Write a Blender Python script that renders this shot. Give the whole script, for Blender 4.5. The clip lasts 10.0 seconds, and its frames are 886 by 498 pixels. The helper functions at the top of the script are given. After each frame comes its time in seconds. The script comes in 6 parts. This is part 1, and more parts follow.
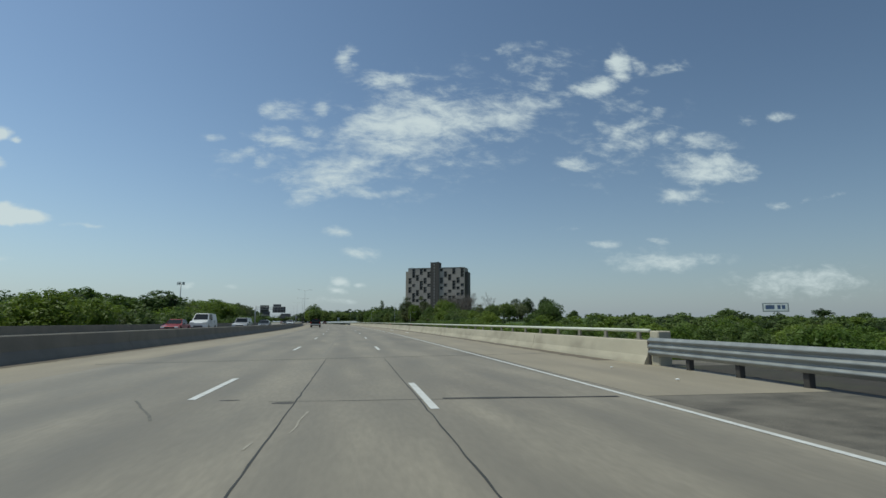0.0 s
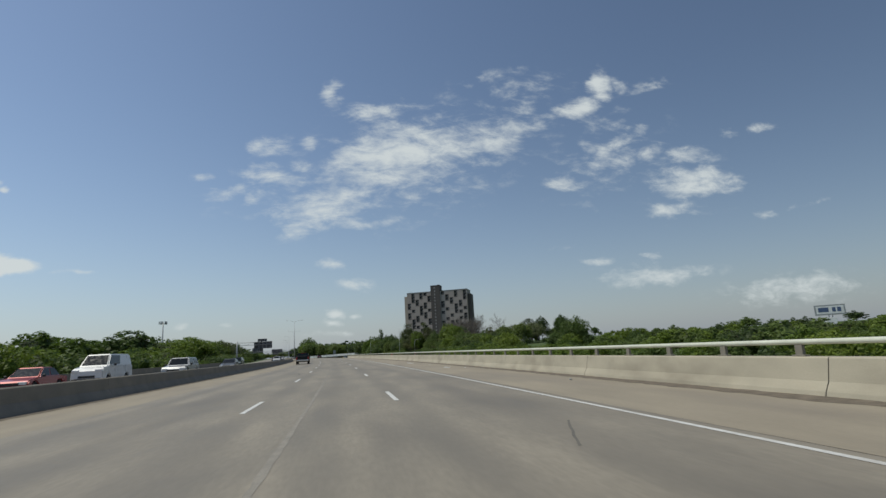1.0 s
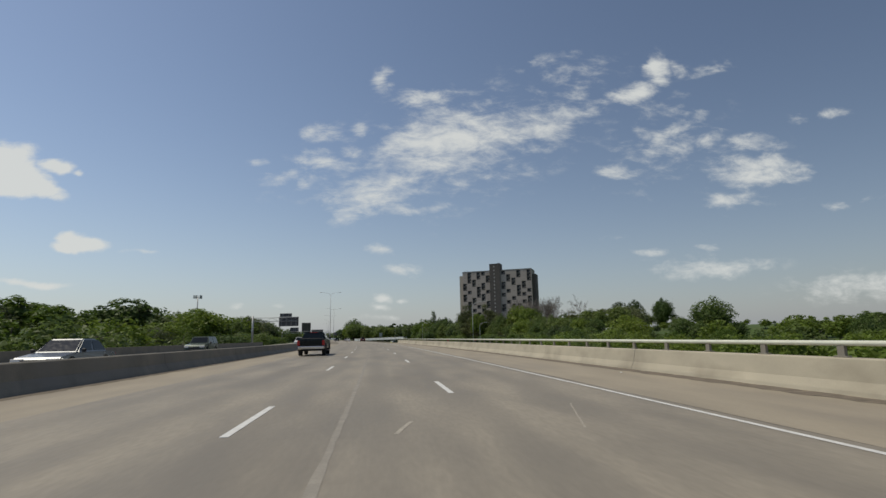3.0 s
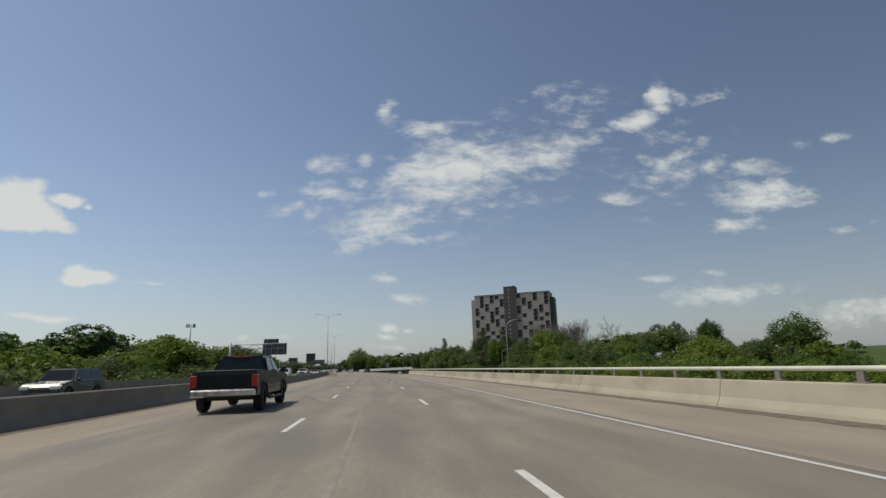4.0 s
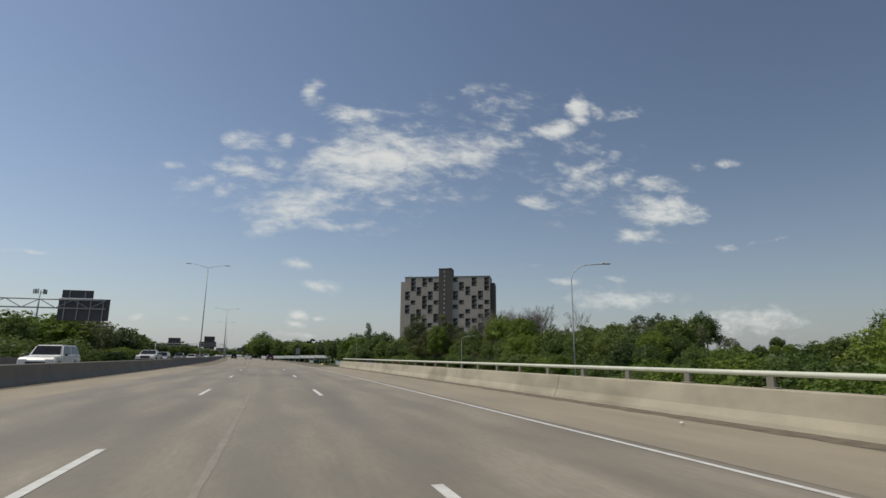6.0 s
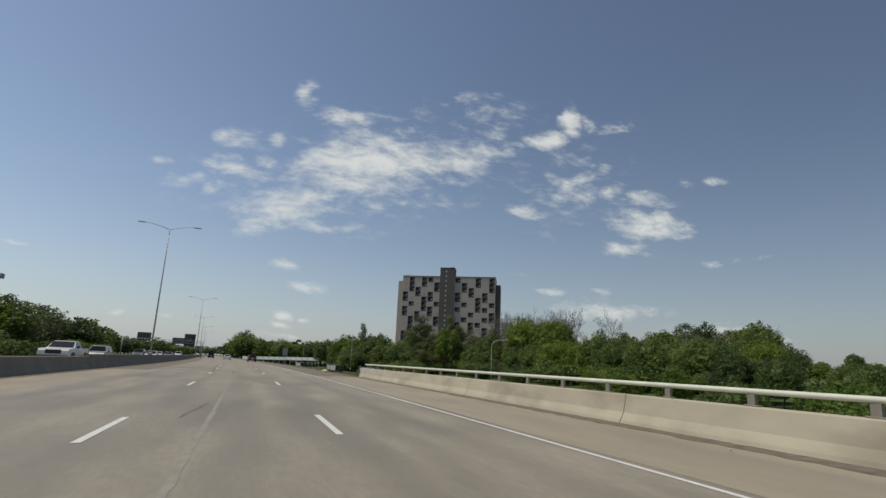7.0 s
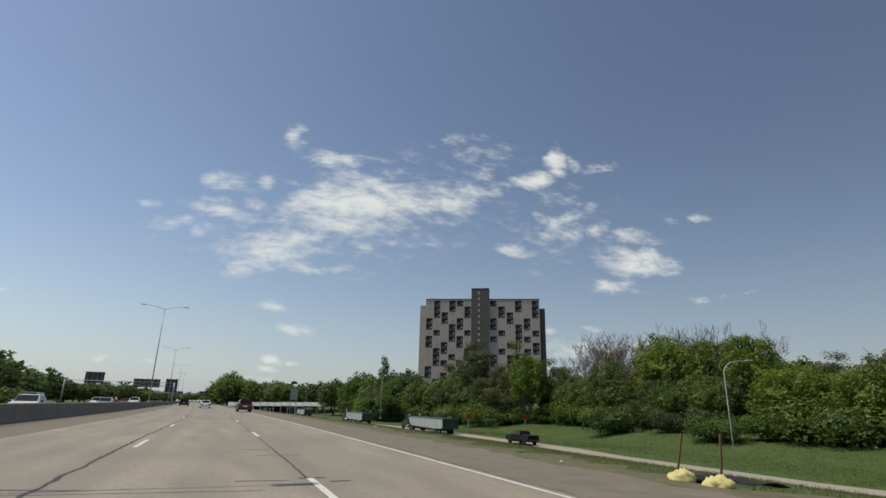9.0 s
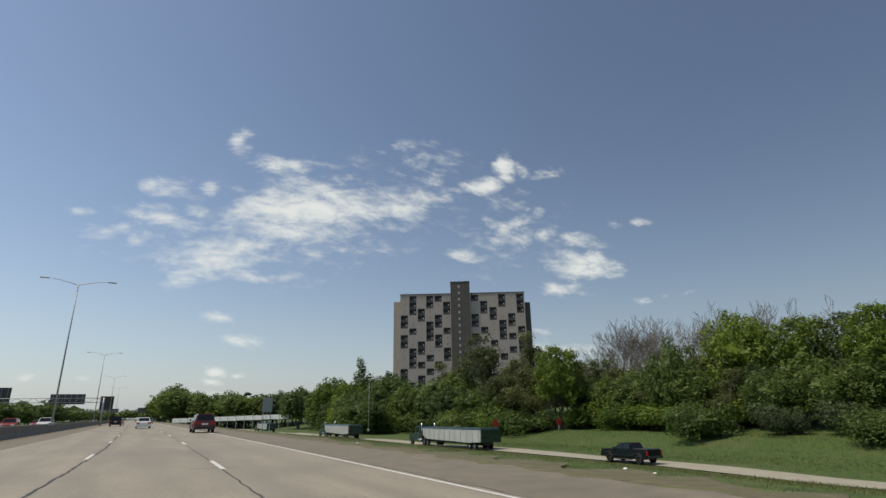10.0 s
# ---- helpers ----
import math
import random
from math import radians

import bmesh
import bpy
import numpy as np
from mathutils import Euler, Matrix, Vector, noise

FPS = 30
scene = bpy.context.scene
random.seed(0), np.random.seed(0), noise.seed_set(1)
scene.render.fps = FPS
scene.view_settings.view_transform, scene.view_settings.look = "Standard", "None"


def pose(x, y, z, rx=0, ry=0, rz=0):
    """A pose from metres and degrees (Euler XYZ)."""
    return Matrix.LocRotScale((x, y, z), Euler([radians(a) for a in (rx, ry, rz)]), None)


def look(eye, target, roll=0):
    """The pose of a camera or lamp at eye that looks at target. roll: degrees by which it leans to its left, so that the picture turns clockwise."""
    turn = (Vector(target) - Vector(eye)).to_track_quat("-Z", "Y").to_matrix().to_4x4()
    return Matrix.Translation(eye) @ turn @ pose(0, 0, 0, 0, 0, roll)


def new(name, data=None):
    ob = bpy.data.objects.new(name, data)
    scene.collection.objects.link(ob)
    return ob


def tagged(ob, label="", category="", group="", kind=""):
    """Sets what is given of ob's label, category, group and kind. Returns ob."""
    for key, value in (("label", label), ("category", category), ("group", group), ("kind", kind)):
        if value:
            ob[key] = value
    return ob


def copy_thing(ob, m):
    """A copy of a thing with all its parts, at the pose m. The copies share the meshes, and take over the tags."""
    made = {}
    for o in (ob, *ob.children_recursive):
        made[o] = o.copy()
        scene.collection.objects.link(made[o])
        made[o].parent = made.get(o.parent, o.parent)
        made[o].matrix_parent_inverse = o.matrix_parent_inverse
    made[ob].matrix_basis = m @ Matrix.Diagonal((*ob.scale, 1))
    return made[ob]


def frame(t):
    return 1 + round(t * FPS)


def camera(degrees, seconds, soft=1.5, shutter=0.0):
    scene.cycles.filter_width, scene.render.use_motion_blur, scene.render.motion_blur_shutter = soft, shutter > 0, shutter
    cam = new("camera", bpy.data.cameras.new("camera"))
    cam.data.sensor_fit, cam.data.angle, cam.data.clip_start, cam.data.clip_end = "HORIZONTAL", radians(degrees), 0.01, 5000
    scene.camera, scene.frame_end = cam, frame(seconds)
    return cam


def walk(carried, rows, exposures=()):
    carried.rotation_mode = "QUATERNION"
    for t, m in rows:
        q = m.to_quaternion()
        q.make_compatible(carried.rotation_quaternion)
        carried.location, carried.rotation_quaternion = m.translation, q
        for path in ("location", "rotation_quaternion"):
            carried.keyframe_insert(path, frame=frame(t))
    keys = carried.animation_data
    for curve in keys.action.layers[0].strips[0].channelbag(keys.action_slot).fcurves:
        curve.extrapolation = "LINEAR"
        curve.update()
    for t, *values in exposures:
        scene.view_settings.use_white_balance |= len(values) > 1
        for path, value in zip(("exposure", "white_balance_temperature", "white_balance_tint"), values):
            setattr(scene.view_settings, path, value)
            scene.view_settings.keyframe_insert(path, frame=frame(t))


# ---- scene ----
cam = camera(80.3, 10.0, soft=1.5)
# the walk: seconds, then place, pitch, roll and yaw
PATH = [
    (0.0, pose(0.357, -1.087, 1.197, 97.896, -0.045, -9.327)),
    (0.5, pose(0.296, 11.501, 1.195, 98.416, 1.261, -10.667)),
    (1.0, pose(0.095, 23.885, 1.200, 100.754, 3.197, -9.517)),
    (1.5, pose(-0.185, 36.057, 1.211, 101.035, 3.067, -9.766)),
    (2.0, pose(-0.566, 48.025, 1.207, 101.014, 2.293, -6.588)),
    (2.5, pose(-0.937, 60.233, 1.172, 100.140, 3.122, -5.373)),
    (3.0, pose(-1.364, 71.937, 1.220, 99.510, 1.158, -4.670)),
    (3.2, pose(-1.569, 76.640, 1.220, 102.279, 1.112, -4.172)),
    (4.3, pose(-2.724, 102.527, 1.207, 102.966, 2.177, -4.261)),
    (4.5, pose(-2.999, 107.230, 1.207, 104.094, 1.994, -5.396)),
    (5.0, pose(-3.485, 118.226, 1.199, 105.301, 0.280, -6.540)),
    (5.5, pose(-4.175, 129.402, 1.183, 103.779, 0.711, -9.359)),
    (5.7, pose(-4.470, 134.088, 1.183, 100.987, 0.543, -12.637)),
    (6.8, pose(-6.323, 159.887, 1.198, 104.463, -1.968, -14.007)),
    (7.0, pose(-6.688, 164.573, 1.198, 102.401, -2.349, -15.283)),
    (7.5, pose(-7.730, 176.547, 1.204, 104.327, -1.256, -16.695)),
    (8.0, pose(-8.833, 189.102, 1.224, 104.463, -2.132, -19.079)),
    (8.5, pose(-10.119, 201.525, 1.248, 105.920, -1.858, -17.919)),
    (9.0, pose(-11.294, 213.776, 1.240, 106.745, -1.303, -16.233)),
    (9.5, pose(-12.547, 225.256, 1.230, 103.237, 1.675, -16.058)),
    (10.0, pose(-14.003, 236.868, 1.274, 107.378, 1.012, -21.072)),
]
# how the clip's own camera brightens and tints its picture: seconds, stops, kelvin, tint
EXPOSURES = [(0.0, -0.15, 6450, -5), (0.6, -0.15, 6600, -1), (1.5, -0.14, 7000, 5), (3.0, -0.14, 7200, 6), (5.5, -0.1, 7250, 6), (8.0, -0.03, 7200, 5), (10.0, 0.13, 7300, 5)]
walk(cam, PATH, EXPOSURES)

# ---- sky, sun ----
SUN_AZ = 279.0   # degrees clockwise from the road's direction (+y)
SUN_EL = 63.0


def build_world():
    w = bpy.data.worlds.new("sky")
    scene.world = w
    w.use_nodes = True
    nt = w.node_tree
    nt.nodes.clear()
    out = nt.nodes.new("ShaderNodeOutputWorld")
    bg = nt.nodes.new("ShaderNodeBackground")
    sky = nt.nodes.new("ShaderNodeTexSky")
    sky.sky_type = "NISHITA"
    sky.sun_disc = False
    sky.sun_elevation = radians(SUN_EL)
    sky.sun_rotation = radians(SUN_AZ)
    sky.air_density, sky.dust_density, sky.ozone_density = 1.0, 0.5, 1.2
    bg.inputs["Strength"].default_value = 0.1
    tc = nt.nodes.new("ShaderNodeTexCoord")
    sep = nt.nodes.new("ShaderNodeSeparateXYZ")
    nt.links.new(tc.outputs["Generated"], sep.inputs[0])

    def maths(op, a, b=None, clamp=False):
        n = nt.nodes.new("ShaderNodeMath")
        n.operation, n.use_clamp = op, clamp
        for i, v in enumerate((a, b)):
            if v is None:
                continue
            if isinstance(v, (int, float)):
                n.inputs[i].default_value = v
            else:
                nt.links.new(v, n.inputs[i])
        return n.outputs[0]

    # gnomonic plane ahead of the road: u to the right, v up
    ahead = maths("MAXIMUM", sep.outputs[1], 0.02)
    u = maths("DIVIDE", sep.outputs[0], ahead)
    v = maths("DIVIDE", sep.outputs[2], ahead)
    plane = nt.nodes.new("ShaderNodeCombineXYZ")
    nt.links.new(u, plane.inputs[0])
    nt.links.new(v, plane.inputs[1])
    # uneven edges: the plane is pushed about by noise
    swirl = nt.nodes.new("ShaderNodeTexNoise")
    swirl.inputs["Scale"].default_value = 9.0
    swirl.inputs["Detail"].default_value = 4
    nt.links.new(plane.outputs[0], swirl.inputs["Vector"])
    push = nt.nodes.new("ShaderNodeVectorMath")
    push.operation = "MULTIPLY_ADD"
    push.inputs[1].default_value = (0.08, 0.045, 0)
    nt.links.new(swirl.outputs["Color"], push.inputs[0])
    nt.links.new(plane.outputs[0], push.inputs[2])
    pulled = nt.nodes.new("ShaderNodeVectorMath")
    pulled.operation = "SUBTRACT"
    pulled.inputs[1].default_value = (0.04, 0.0225, 0)
    nt.links.new(push.outputs[0], pulled.inputs[0])
    total = None
    for cu, cv, ru, rv, lean, weight in CLOUD_BANKS:
        mp = nt.nodes.new("ShaderNodeMapping")
        mp.vector_type = "TEXTURE"
        mp.inputs["Location"].default_value = (cu, cv, 0)
        mp.inputs["Rotation"].default_value = (0, 0, radians(lean))
        mp.inputs["Scale"].default_value = (ru, rv, 1)
        nt.links.new(pulled.outputs[0], mp.inputs["Vector"])
        ln = nt.nodes.new("ShaderNodeVectorMath")
        ln.operation = "LENGTH"
        nt.links.new(mp.outputs[0], ln.inputs[0])
        mr = nt.nodes.new("ShaderNodeMapRange")
        mr.interpolation_type = "SMOOTHSTEP"
        mr.inputs["From Min"].default_value = 2.0
        mr.inputs["From Max"].default_value = 0.0
        mr.inputs["To Min"].default_value = 0.0
        mr.inputs["To Max"].default_value = weight
        nt.links.new(ln.outputs["Value"], mr.inputs["Value"])
        total = mr.outputs[0] if total is None else maths("MAXIMUM", total, mr.outputs[0])
    stretch = nt.nodes.new("ShaderNodeMapping")
    stretch.inputs["Rotation"].default_value = (0, 0, radians(-14))
    stretch.inputs["Scale"].default_value = (15.0, 34.0, 1)
    nt.links.new(plane.outputs[0], stretch.inputs["Vector"])
    fbm = nt.nodes.new("ShaderNodeTexNoise")
    fbm.inputs["Scale"].default_value = 1.0
    fbm.inputs["Detail"].default_value = 10
    fbm.inputs["Roughness"].default_value = 0.66
    fbm.inputs["Distortion"].default_value = 0.25
    nt.links.new(stretch.outputs[0], fbm.inputs["Vector"])
    # density = bank + noise - threshold
    dens = maths("ADD", total, maths("MULTIPLY", maths("SUBTRACT", fbm.outputs["Fac"], 0.5), 3.2))
    mask = nt.nodes.new("ShaderNodeMapRange")
    mask.interpolation_type = "SMOOTHSTEP"
    mask.inputs["From Min"].default_value = 0.18
    mask.inputs["From Max"].default_value = 1.75
    nt.links.new(dens, mask.inputs["Value"])
    gate = maths("MULTIPLY", mask.outputs[0], maths("MULTIPLY", total, 3.0, True), True)
    gate = maths("MULTIPLY", gate, 0.92)
    front = maths("GREATER_THAN", sep.outputs[1], 0.05)
    gate = maths("MULTIPLY", gate, front)
    mix = nt.nodes.new("ShaderNodeMix")
    mix.data_type = "RGBA"
    nt.links.new(gate, mix.inputs[0])
    cool = nt.nodes.new("ShaderNodeMix")
    cool.data_type, cool.blend_type = "RGBA", "MULTIPLY"
    cool.inputs[0].default_value = 1.0
    cool.inputs[7].default_value = (1.03, 0.985, 1.03, 1)
    nt.links.new(sky.outputs[0], cool.inputs[6])
    # the sky is brighter on the sun's side, deeper blue on the other
    side = maths("ADD", maths("MULTIPLY", sep.outputs[0], math.sin(radians(SUN_AZ)) * 0.28), maths("MULTIPLY", sep.outputs[1], math.cos(radians(SUN_AZ)) * 0.28))
    glow = nt.nodes.new("ShaderNodeVectorMath")
    glow.operation = "SCALE"
    nt.links.new(maths("ADD", side, 1.03), glow.inputs["Scale"])
    # pale haze that thickens towards the horizon
    level = maths("SUBTRACT", 1.0, maths("ABSOLUTE", sep.outputs[2]), True)
    thick = maths("MULTIPLY", maths("POWER", level, 8.0), 0.8)
    haze = nt.nodes.new("ShaderNodeMix")
    haze.data_type = "RGBA"
    nt.links.new(thick, haze.inputs[0])
    nt.links.new(cool.outputs[2], haze.inputs[6])
    haze.inputs[7].default_value = (2.95, 3.55, 4.8, 1)
    nt.links.new(haze.outputs[2], glow.inputs[0])
    nt.links.new(glow.outputs[0], mix.inputs[6])
    mix.inputs[7].default_value = (7.0, 7.4, 8.0, 1)
    nt.links.new(mix.outputs[2], bg.inputs["Color"])
    nt.links.new(bg.outputs[0], out.inputs[0])


# soft banks of cloud: sideways and up on a plane ahead of the road, half width, half height, lean in degrees, weight
CLOUD_BANKS = []
# the large ragged cloud
CLOUD_BANKS += [
    (0.105, 0.389, 0.131, 0.053, 13, 1.50), (0.054, 0.480, 0.066, 0.020, 14, 1.10), (0.292, 0.426, 0.107, 0.047, 16, 1.00),
    (0.408, 0.452, 0.054, 0.011, 13, 0.85), (0.354, 0.483, 0.054, 0.017, 16, 0.70), (-0.041, 0.286, 0.081, 0.041, 26, 1.25),
    (-0.010, 0.241, 0.097, 0.011, 8, 0.85), (0.036, 0.312, 0.048, 0.021, 10, 0.90), (0.135, 0.312, 0.042, 0.019, 20, 0.65),
]
# small puffs west of it
CLOUD_BANKS += [
    (-0.139, 0.406, 0.033, 0.022, 6, 1.00), (-0.154, 0.350, 0.039, 0.018, 5, 1.10), (-0.074, 0.409, 0.019, 0.013, 0, 0.90),
    (-0.103, 0.365, 0.023, 0.011, 9, 0.80), (-0.224, 0.317, 0.048, 0.015, 11, 0.85), (-0.269, 0.344, 0.018, 0.008, 0, 0.60),
    (-0.181, 0.295, 0.018, 0.014, -11, 0.80), (-0.029, 0.512, 0.020, 0.034, -10, 0.85),
]
# high flecks
CLOUD_BANKS += [
    (0.311, 0.570, 0.039, 0.018, 22, 0.60), (0.265, 0.545, 0.016, 0.008, 1, 0.65), (0.367, 0.587, 0.023, 0.012, 22, 0.60),
    (0.328, 0.525, 0.015, 0.016, 1, 0.60),
]
# the bright hook and its wisps
CLOUD_BANKS += [
    (0.549, 0.549, 0.025, 0.034, -27, 1.80), (0.489, 0.499, 0.056, 0.018, 15, 1.60), (0.602, 0.554, 0.032, 0.017, 1, 0.80),
    (0.669, 0.558, 0.050, 0.012, 19, 0.70), (0.558, 0.402, 0.078, 0.020, 39, 0.90), (0.521, 0.363, 0.029, 0.019, 19, 1.00),
    (0.640, 0.399, 0.038, 0.017, 24, 0.85), (0.630, 0.447, 0.037, 0.013, 33, 0.75), (0.440, 0.327, 0.033, 0.013, 5, 1.15),
    (0.479, 0.328, 0.037, 0.009, 0, 0.70),
]
# the stack of lens clouds
CLOUD_BANKS += [
    (0.749, 0.389, 0.056, 0.019, 6, 1.05), (0.749, 0.330, 0.096, 0.028, 2, 1.40), (0.699, 0.270, 0.054, 0.015, 3, 1.00),
    (0.860, 0.449, 0.022, 0.011, 0, 0.90), (0.932, 0.459, 0.039, 0.011, 4, 0.85), (0.913, 0.256, 0.029, 0.009, -1, 0.90),
    (1.006, 0.279, 0.065, 0.007, 13, 0.60),
]
# low streaks over the wood
CLOUD_BANKS += [
    (0.425, 0.189, 0.030, 0.005, 7, 0.55), (0.501, 0.161, 0.031, 0.007, 3, 0.75), (0.625, 0.169, 0.017, 0.006, -1, 0.70),
    (0.621, 0.130, 0.110, 0.020, 3, 1.00), (0.958, 0.088, 0.143, 0.030, 2, 1.05),
]
# low clouds along the road
CLOUD_BANKS += [
    (-0.039, 0.169, 0.027, 0.011, -1, 0.80), (0.003, 0.125, 0.035, 0.014, -1, 1.00), (-0.034, 0.074, 0.015, 0.007, -2, 1.50),
    (-0.040, 0.060, 0.014, 0.006, -2, 1.20), (0.002, 0.069, 0.013, 0.005, -2, 1.20), (-0.045, 0.040, 0.047, 0.005, -2, 0.70),
    (-0.308, 0.071, 0.013, 0.005, -2, 1.10), (-0.218, 0.062, 0.012, 0.005, -2, 0.70),
]
# bright heaps to the west: crisp lumps on flat bases
CLOUD_BANKS += [
    (-0.735, 0.330, 0.042, 0.034, 0, 3.40), (-0.700, 0.312, 0.036, 0.026, -20, 3.20), (-0.668, 0.292, 0.034, 0.015, -24, 3.20),
    (-0.715, 0.288, 0.056, 0.015, 0, 3.20), (-0.648, 0.334, 0.022, 0.011, 0, 2.60), (-0.628, 0.331, 0.014, 0.011, 0, 2.60), (-0.606, 0.322, 0.010, 0.006, 0, 1.20),
    (-0.592, 0.190, 0.024, 0.013, 0, 3.00), (-0.563, 0.186, 0.027, 0.011, -8, 3.00), (-0.602, 0.182, 0.022, 0.009, 0, 2.80),
    (-0.480, 0.166, 0.022, 0.004, -3, 1.00), (-0.656, 0.108, 0.050, 0.006, -2, 1.50),
]
# thin veils between them
CLOUD_BANKS += [
    (0.14, 0.38, 0.2, 0.1, 20, 0.62), (-0.1, 0.33, 0.12, 0.06, 10, 0.5), (0.55, 0.4, 0.12, 0.08, 35, 0.5),
    (0.72, 0.33, 0.1, 0.06, 0, 0.5), (0.36, 0.53, 0.1, 0.05, 15, 0.42),
]
build_world()

sun_data = bpy.data.lights.new("sun", "SUN")
sun_data.energy, sun_data.angle, sun_data.color = 3.0, radians(0.53), (1.0, 0.95, 0.88)
sun = new("sun", sun_data)
az, el = radians(SUN_AZ), radians(SUN_EL)
sun_dir = Vector((math.sin(az) * math.cos(el), math.cos(az) * math.cos(el), math.sin(el)))
sun.matrix_world = look(sun_dir * 400, (0, 0, 0))

# ---- materials ----
def material(name, base, rough=0.8, metal=0.0, vary=0.12, scale=6.0, fine=60.0, bump=0.15, stain=None, stain_scale=0.6, stain_amount=0.5, per_object=0.0, stretch=(1, 1, 1), spec=0.5, coords="Object", tracks=None):
    """A surface with grain at two scales, and a stain colour that comes in by large noise."""
    m = bpy.data.materials.new(name)
    m.use_nodes = True
    nt = m.node_tree
    bsdf = nt.nodes["Principled BSDF"]
    bsdf.inputs["Roughness"].default_value = rough
    bsdf.inputs["Metallic"].default_value = metal
    bsdf.inputs["Specular IOR Level"].default_value = spec
    tc = nt.nodes.new("ShaderNodeTexCoord")
    mp = nt.nodes.new("ShaderNodeMapping")
    mp.inputs["Scale"].default_value = stretch
    nt.links.new(tc.outputs[coords], mp.inputs[0])

    def noise_at(s, detail=4.0):
        n = nt.nodes.new("ShaderNodeTexNoise")
        n.inputs["Scale"].default_value = s
        n.inputs["Detail"].default_value = detail
        nt.links.new(mp.outputs[0], n.inputs["Vector"])
        return n.outputs["Fac"]

    def blend(fac, a, b, kind="MIX"):
        n = nt.nodes.new("ShaderNodeMix")
        n.data_type, n.blend_type = "RGBA", kind
        for sock, v in ((0, fac), (6, a), (7, b)):
            if isinstance(v, (int, float)):
                n.inputs[sock].default_value = v
            elif isinstance(v, tuple):
                n.inputs[sock].default_value = (*v[:3], 1)
            else:
                nt.links.new(v, n.inputs[sock])
        return n.outputs[2]

    def remap(v, a, b, c, d):
        n = nt.nodes.new("ShaderNodeMapRange")
        for i, k in enumerate((a, b, c, d)):
            n.inputs[i + 1].default_value = k
        nt.links.new(v, n.inputs[0])
        return n.outputs[0]

    lo = tuple(max(0.0, c * (1 - vary)) for c in base)
    hi = tuple(min(1.0, c * (1 + vary)) for c in base)
    coarse, grain = noise_at(scale), noise_at(fine, 2.0)
    col = blend(remap(coarse, 0.3, 0.7, 0, 1), lo, hi)
    col = blend(remap(grain, 0.3, 0.7, 0, vary * 1.6), col, tuple(c * 0.55 for c in base))
    if stain:
        big = noise_at(stain_scale, 6.0)
        col = blend(remap(big, 0.48, 0.72, 0, stain_amount), col, stain)
    if tracks:
        # darker wheel tracks and an oily middle, with ragged edges along the lane
        sep = nt.nodes.new("ShaderNodeSeparateXYZ")
        nt.links.new(tc.outputs[coords], sep.inputs[0])
        wob = nt.nodes.new("ShaderNodeMath")
        wob.operation = "MULTIPLY_ADD"
        nt.links.new(noise_at(0.5, 5.0), wob.inputs[0])
        wob.inputs[1].default_value = 1.1
        nt.links.new(sep.outputs[0], wob.inputs[2])
        wave = nt.nodes.new("ShaderNodeMath")
        wave.operation = "SINE"
        mul = nt.nodes.new("ShaderNodeMath")
        mul.operation = "MULTIPLY"
        mul.inputs[1].default_value = 2 * math.pi / 1.75
        nt.links.new(wob.outputs[0], mul.inputs[0])
        nt.links.new(mul.outputs[0], wave.inputs[0])
        col = blend(remap(wave.outputs[0], -0.2, 1.0, 0, 0.42), col, tracks)
    if per_object:
        info = nt.nodes.new("ShaderNodeObjectInfo")
        hsv = nt.nodes.new("ShaderNodeHueSaturation")
        nt.links.new(remap(info.outputs["Random"], 0, 1, 1 - per_object, 1 + per_object), hsv.inputs["Value"])
        nt.links.new(remap(info.outputs["Random"], 0, 1, 0.5 + per_object * 0.07, 0.5 - per_object * 0.07), hsv.inputs["Hue"])
        nt.links.new(col, hsv.inputs["Color"])
        col = hsv.outputs[0]
    nt.links.new(col, bsdf.inputs["Base Color"])
    if bump:
        b = nt.nodes.new("ShaderNodeBump")
        b.inputs["Strength"].default_value = bump
        b.inputs["Distance"].default_value = 0.01
        nt.links.new(grain, b.inputs["Height"])
        nt.links.new(b.outputs[0], bsdf.inputs["Normal"])
    nt.links.new(remap(coarse, 0.2, 0.8, max(0.02, rough - 0.08), min(1, rough + 0.08)), bsdf.inputs["Roughness"])
    return m


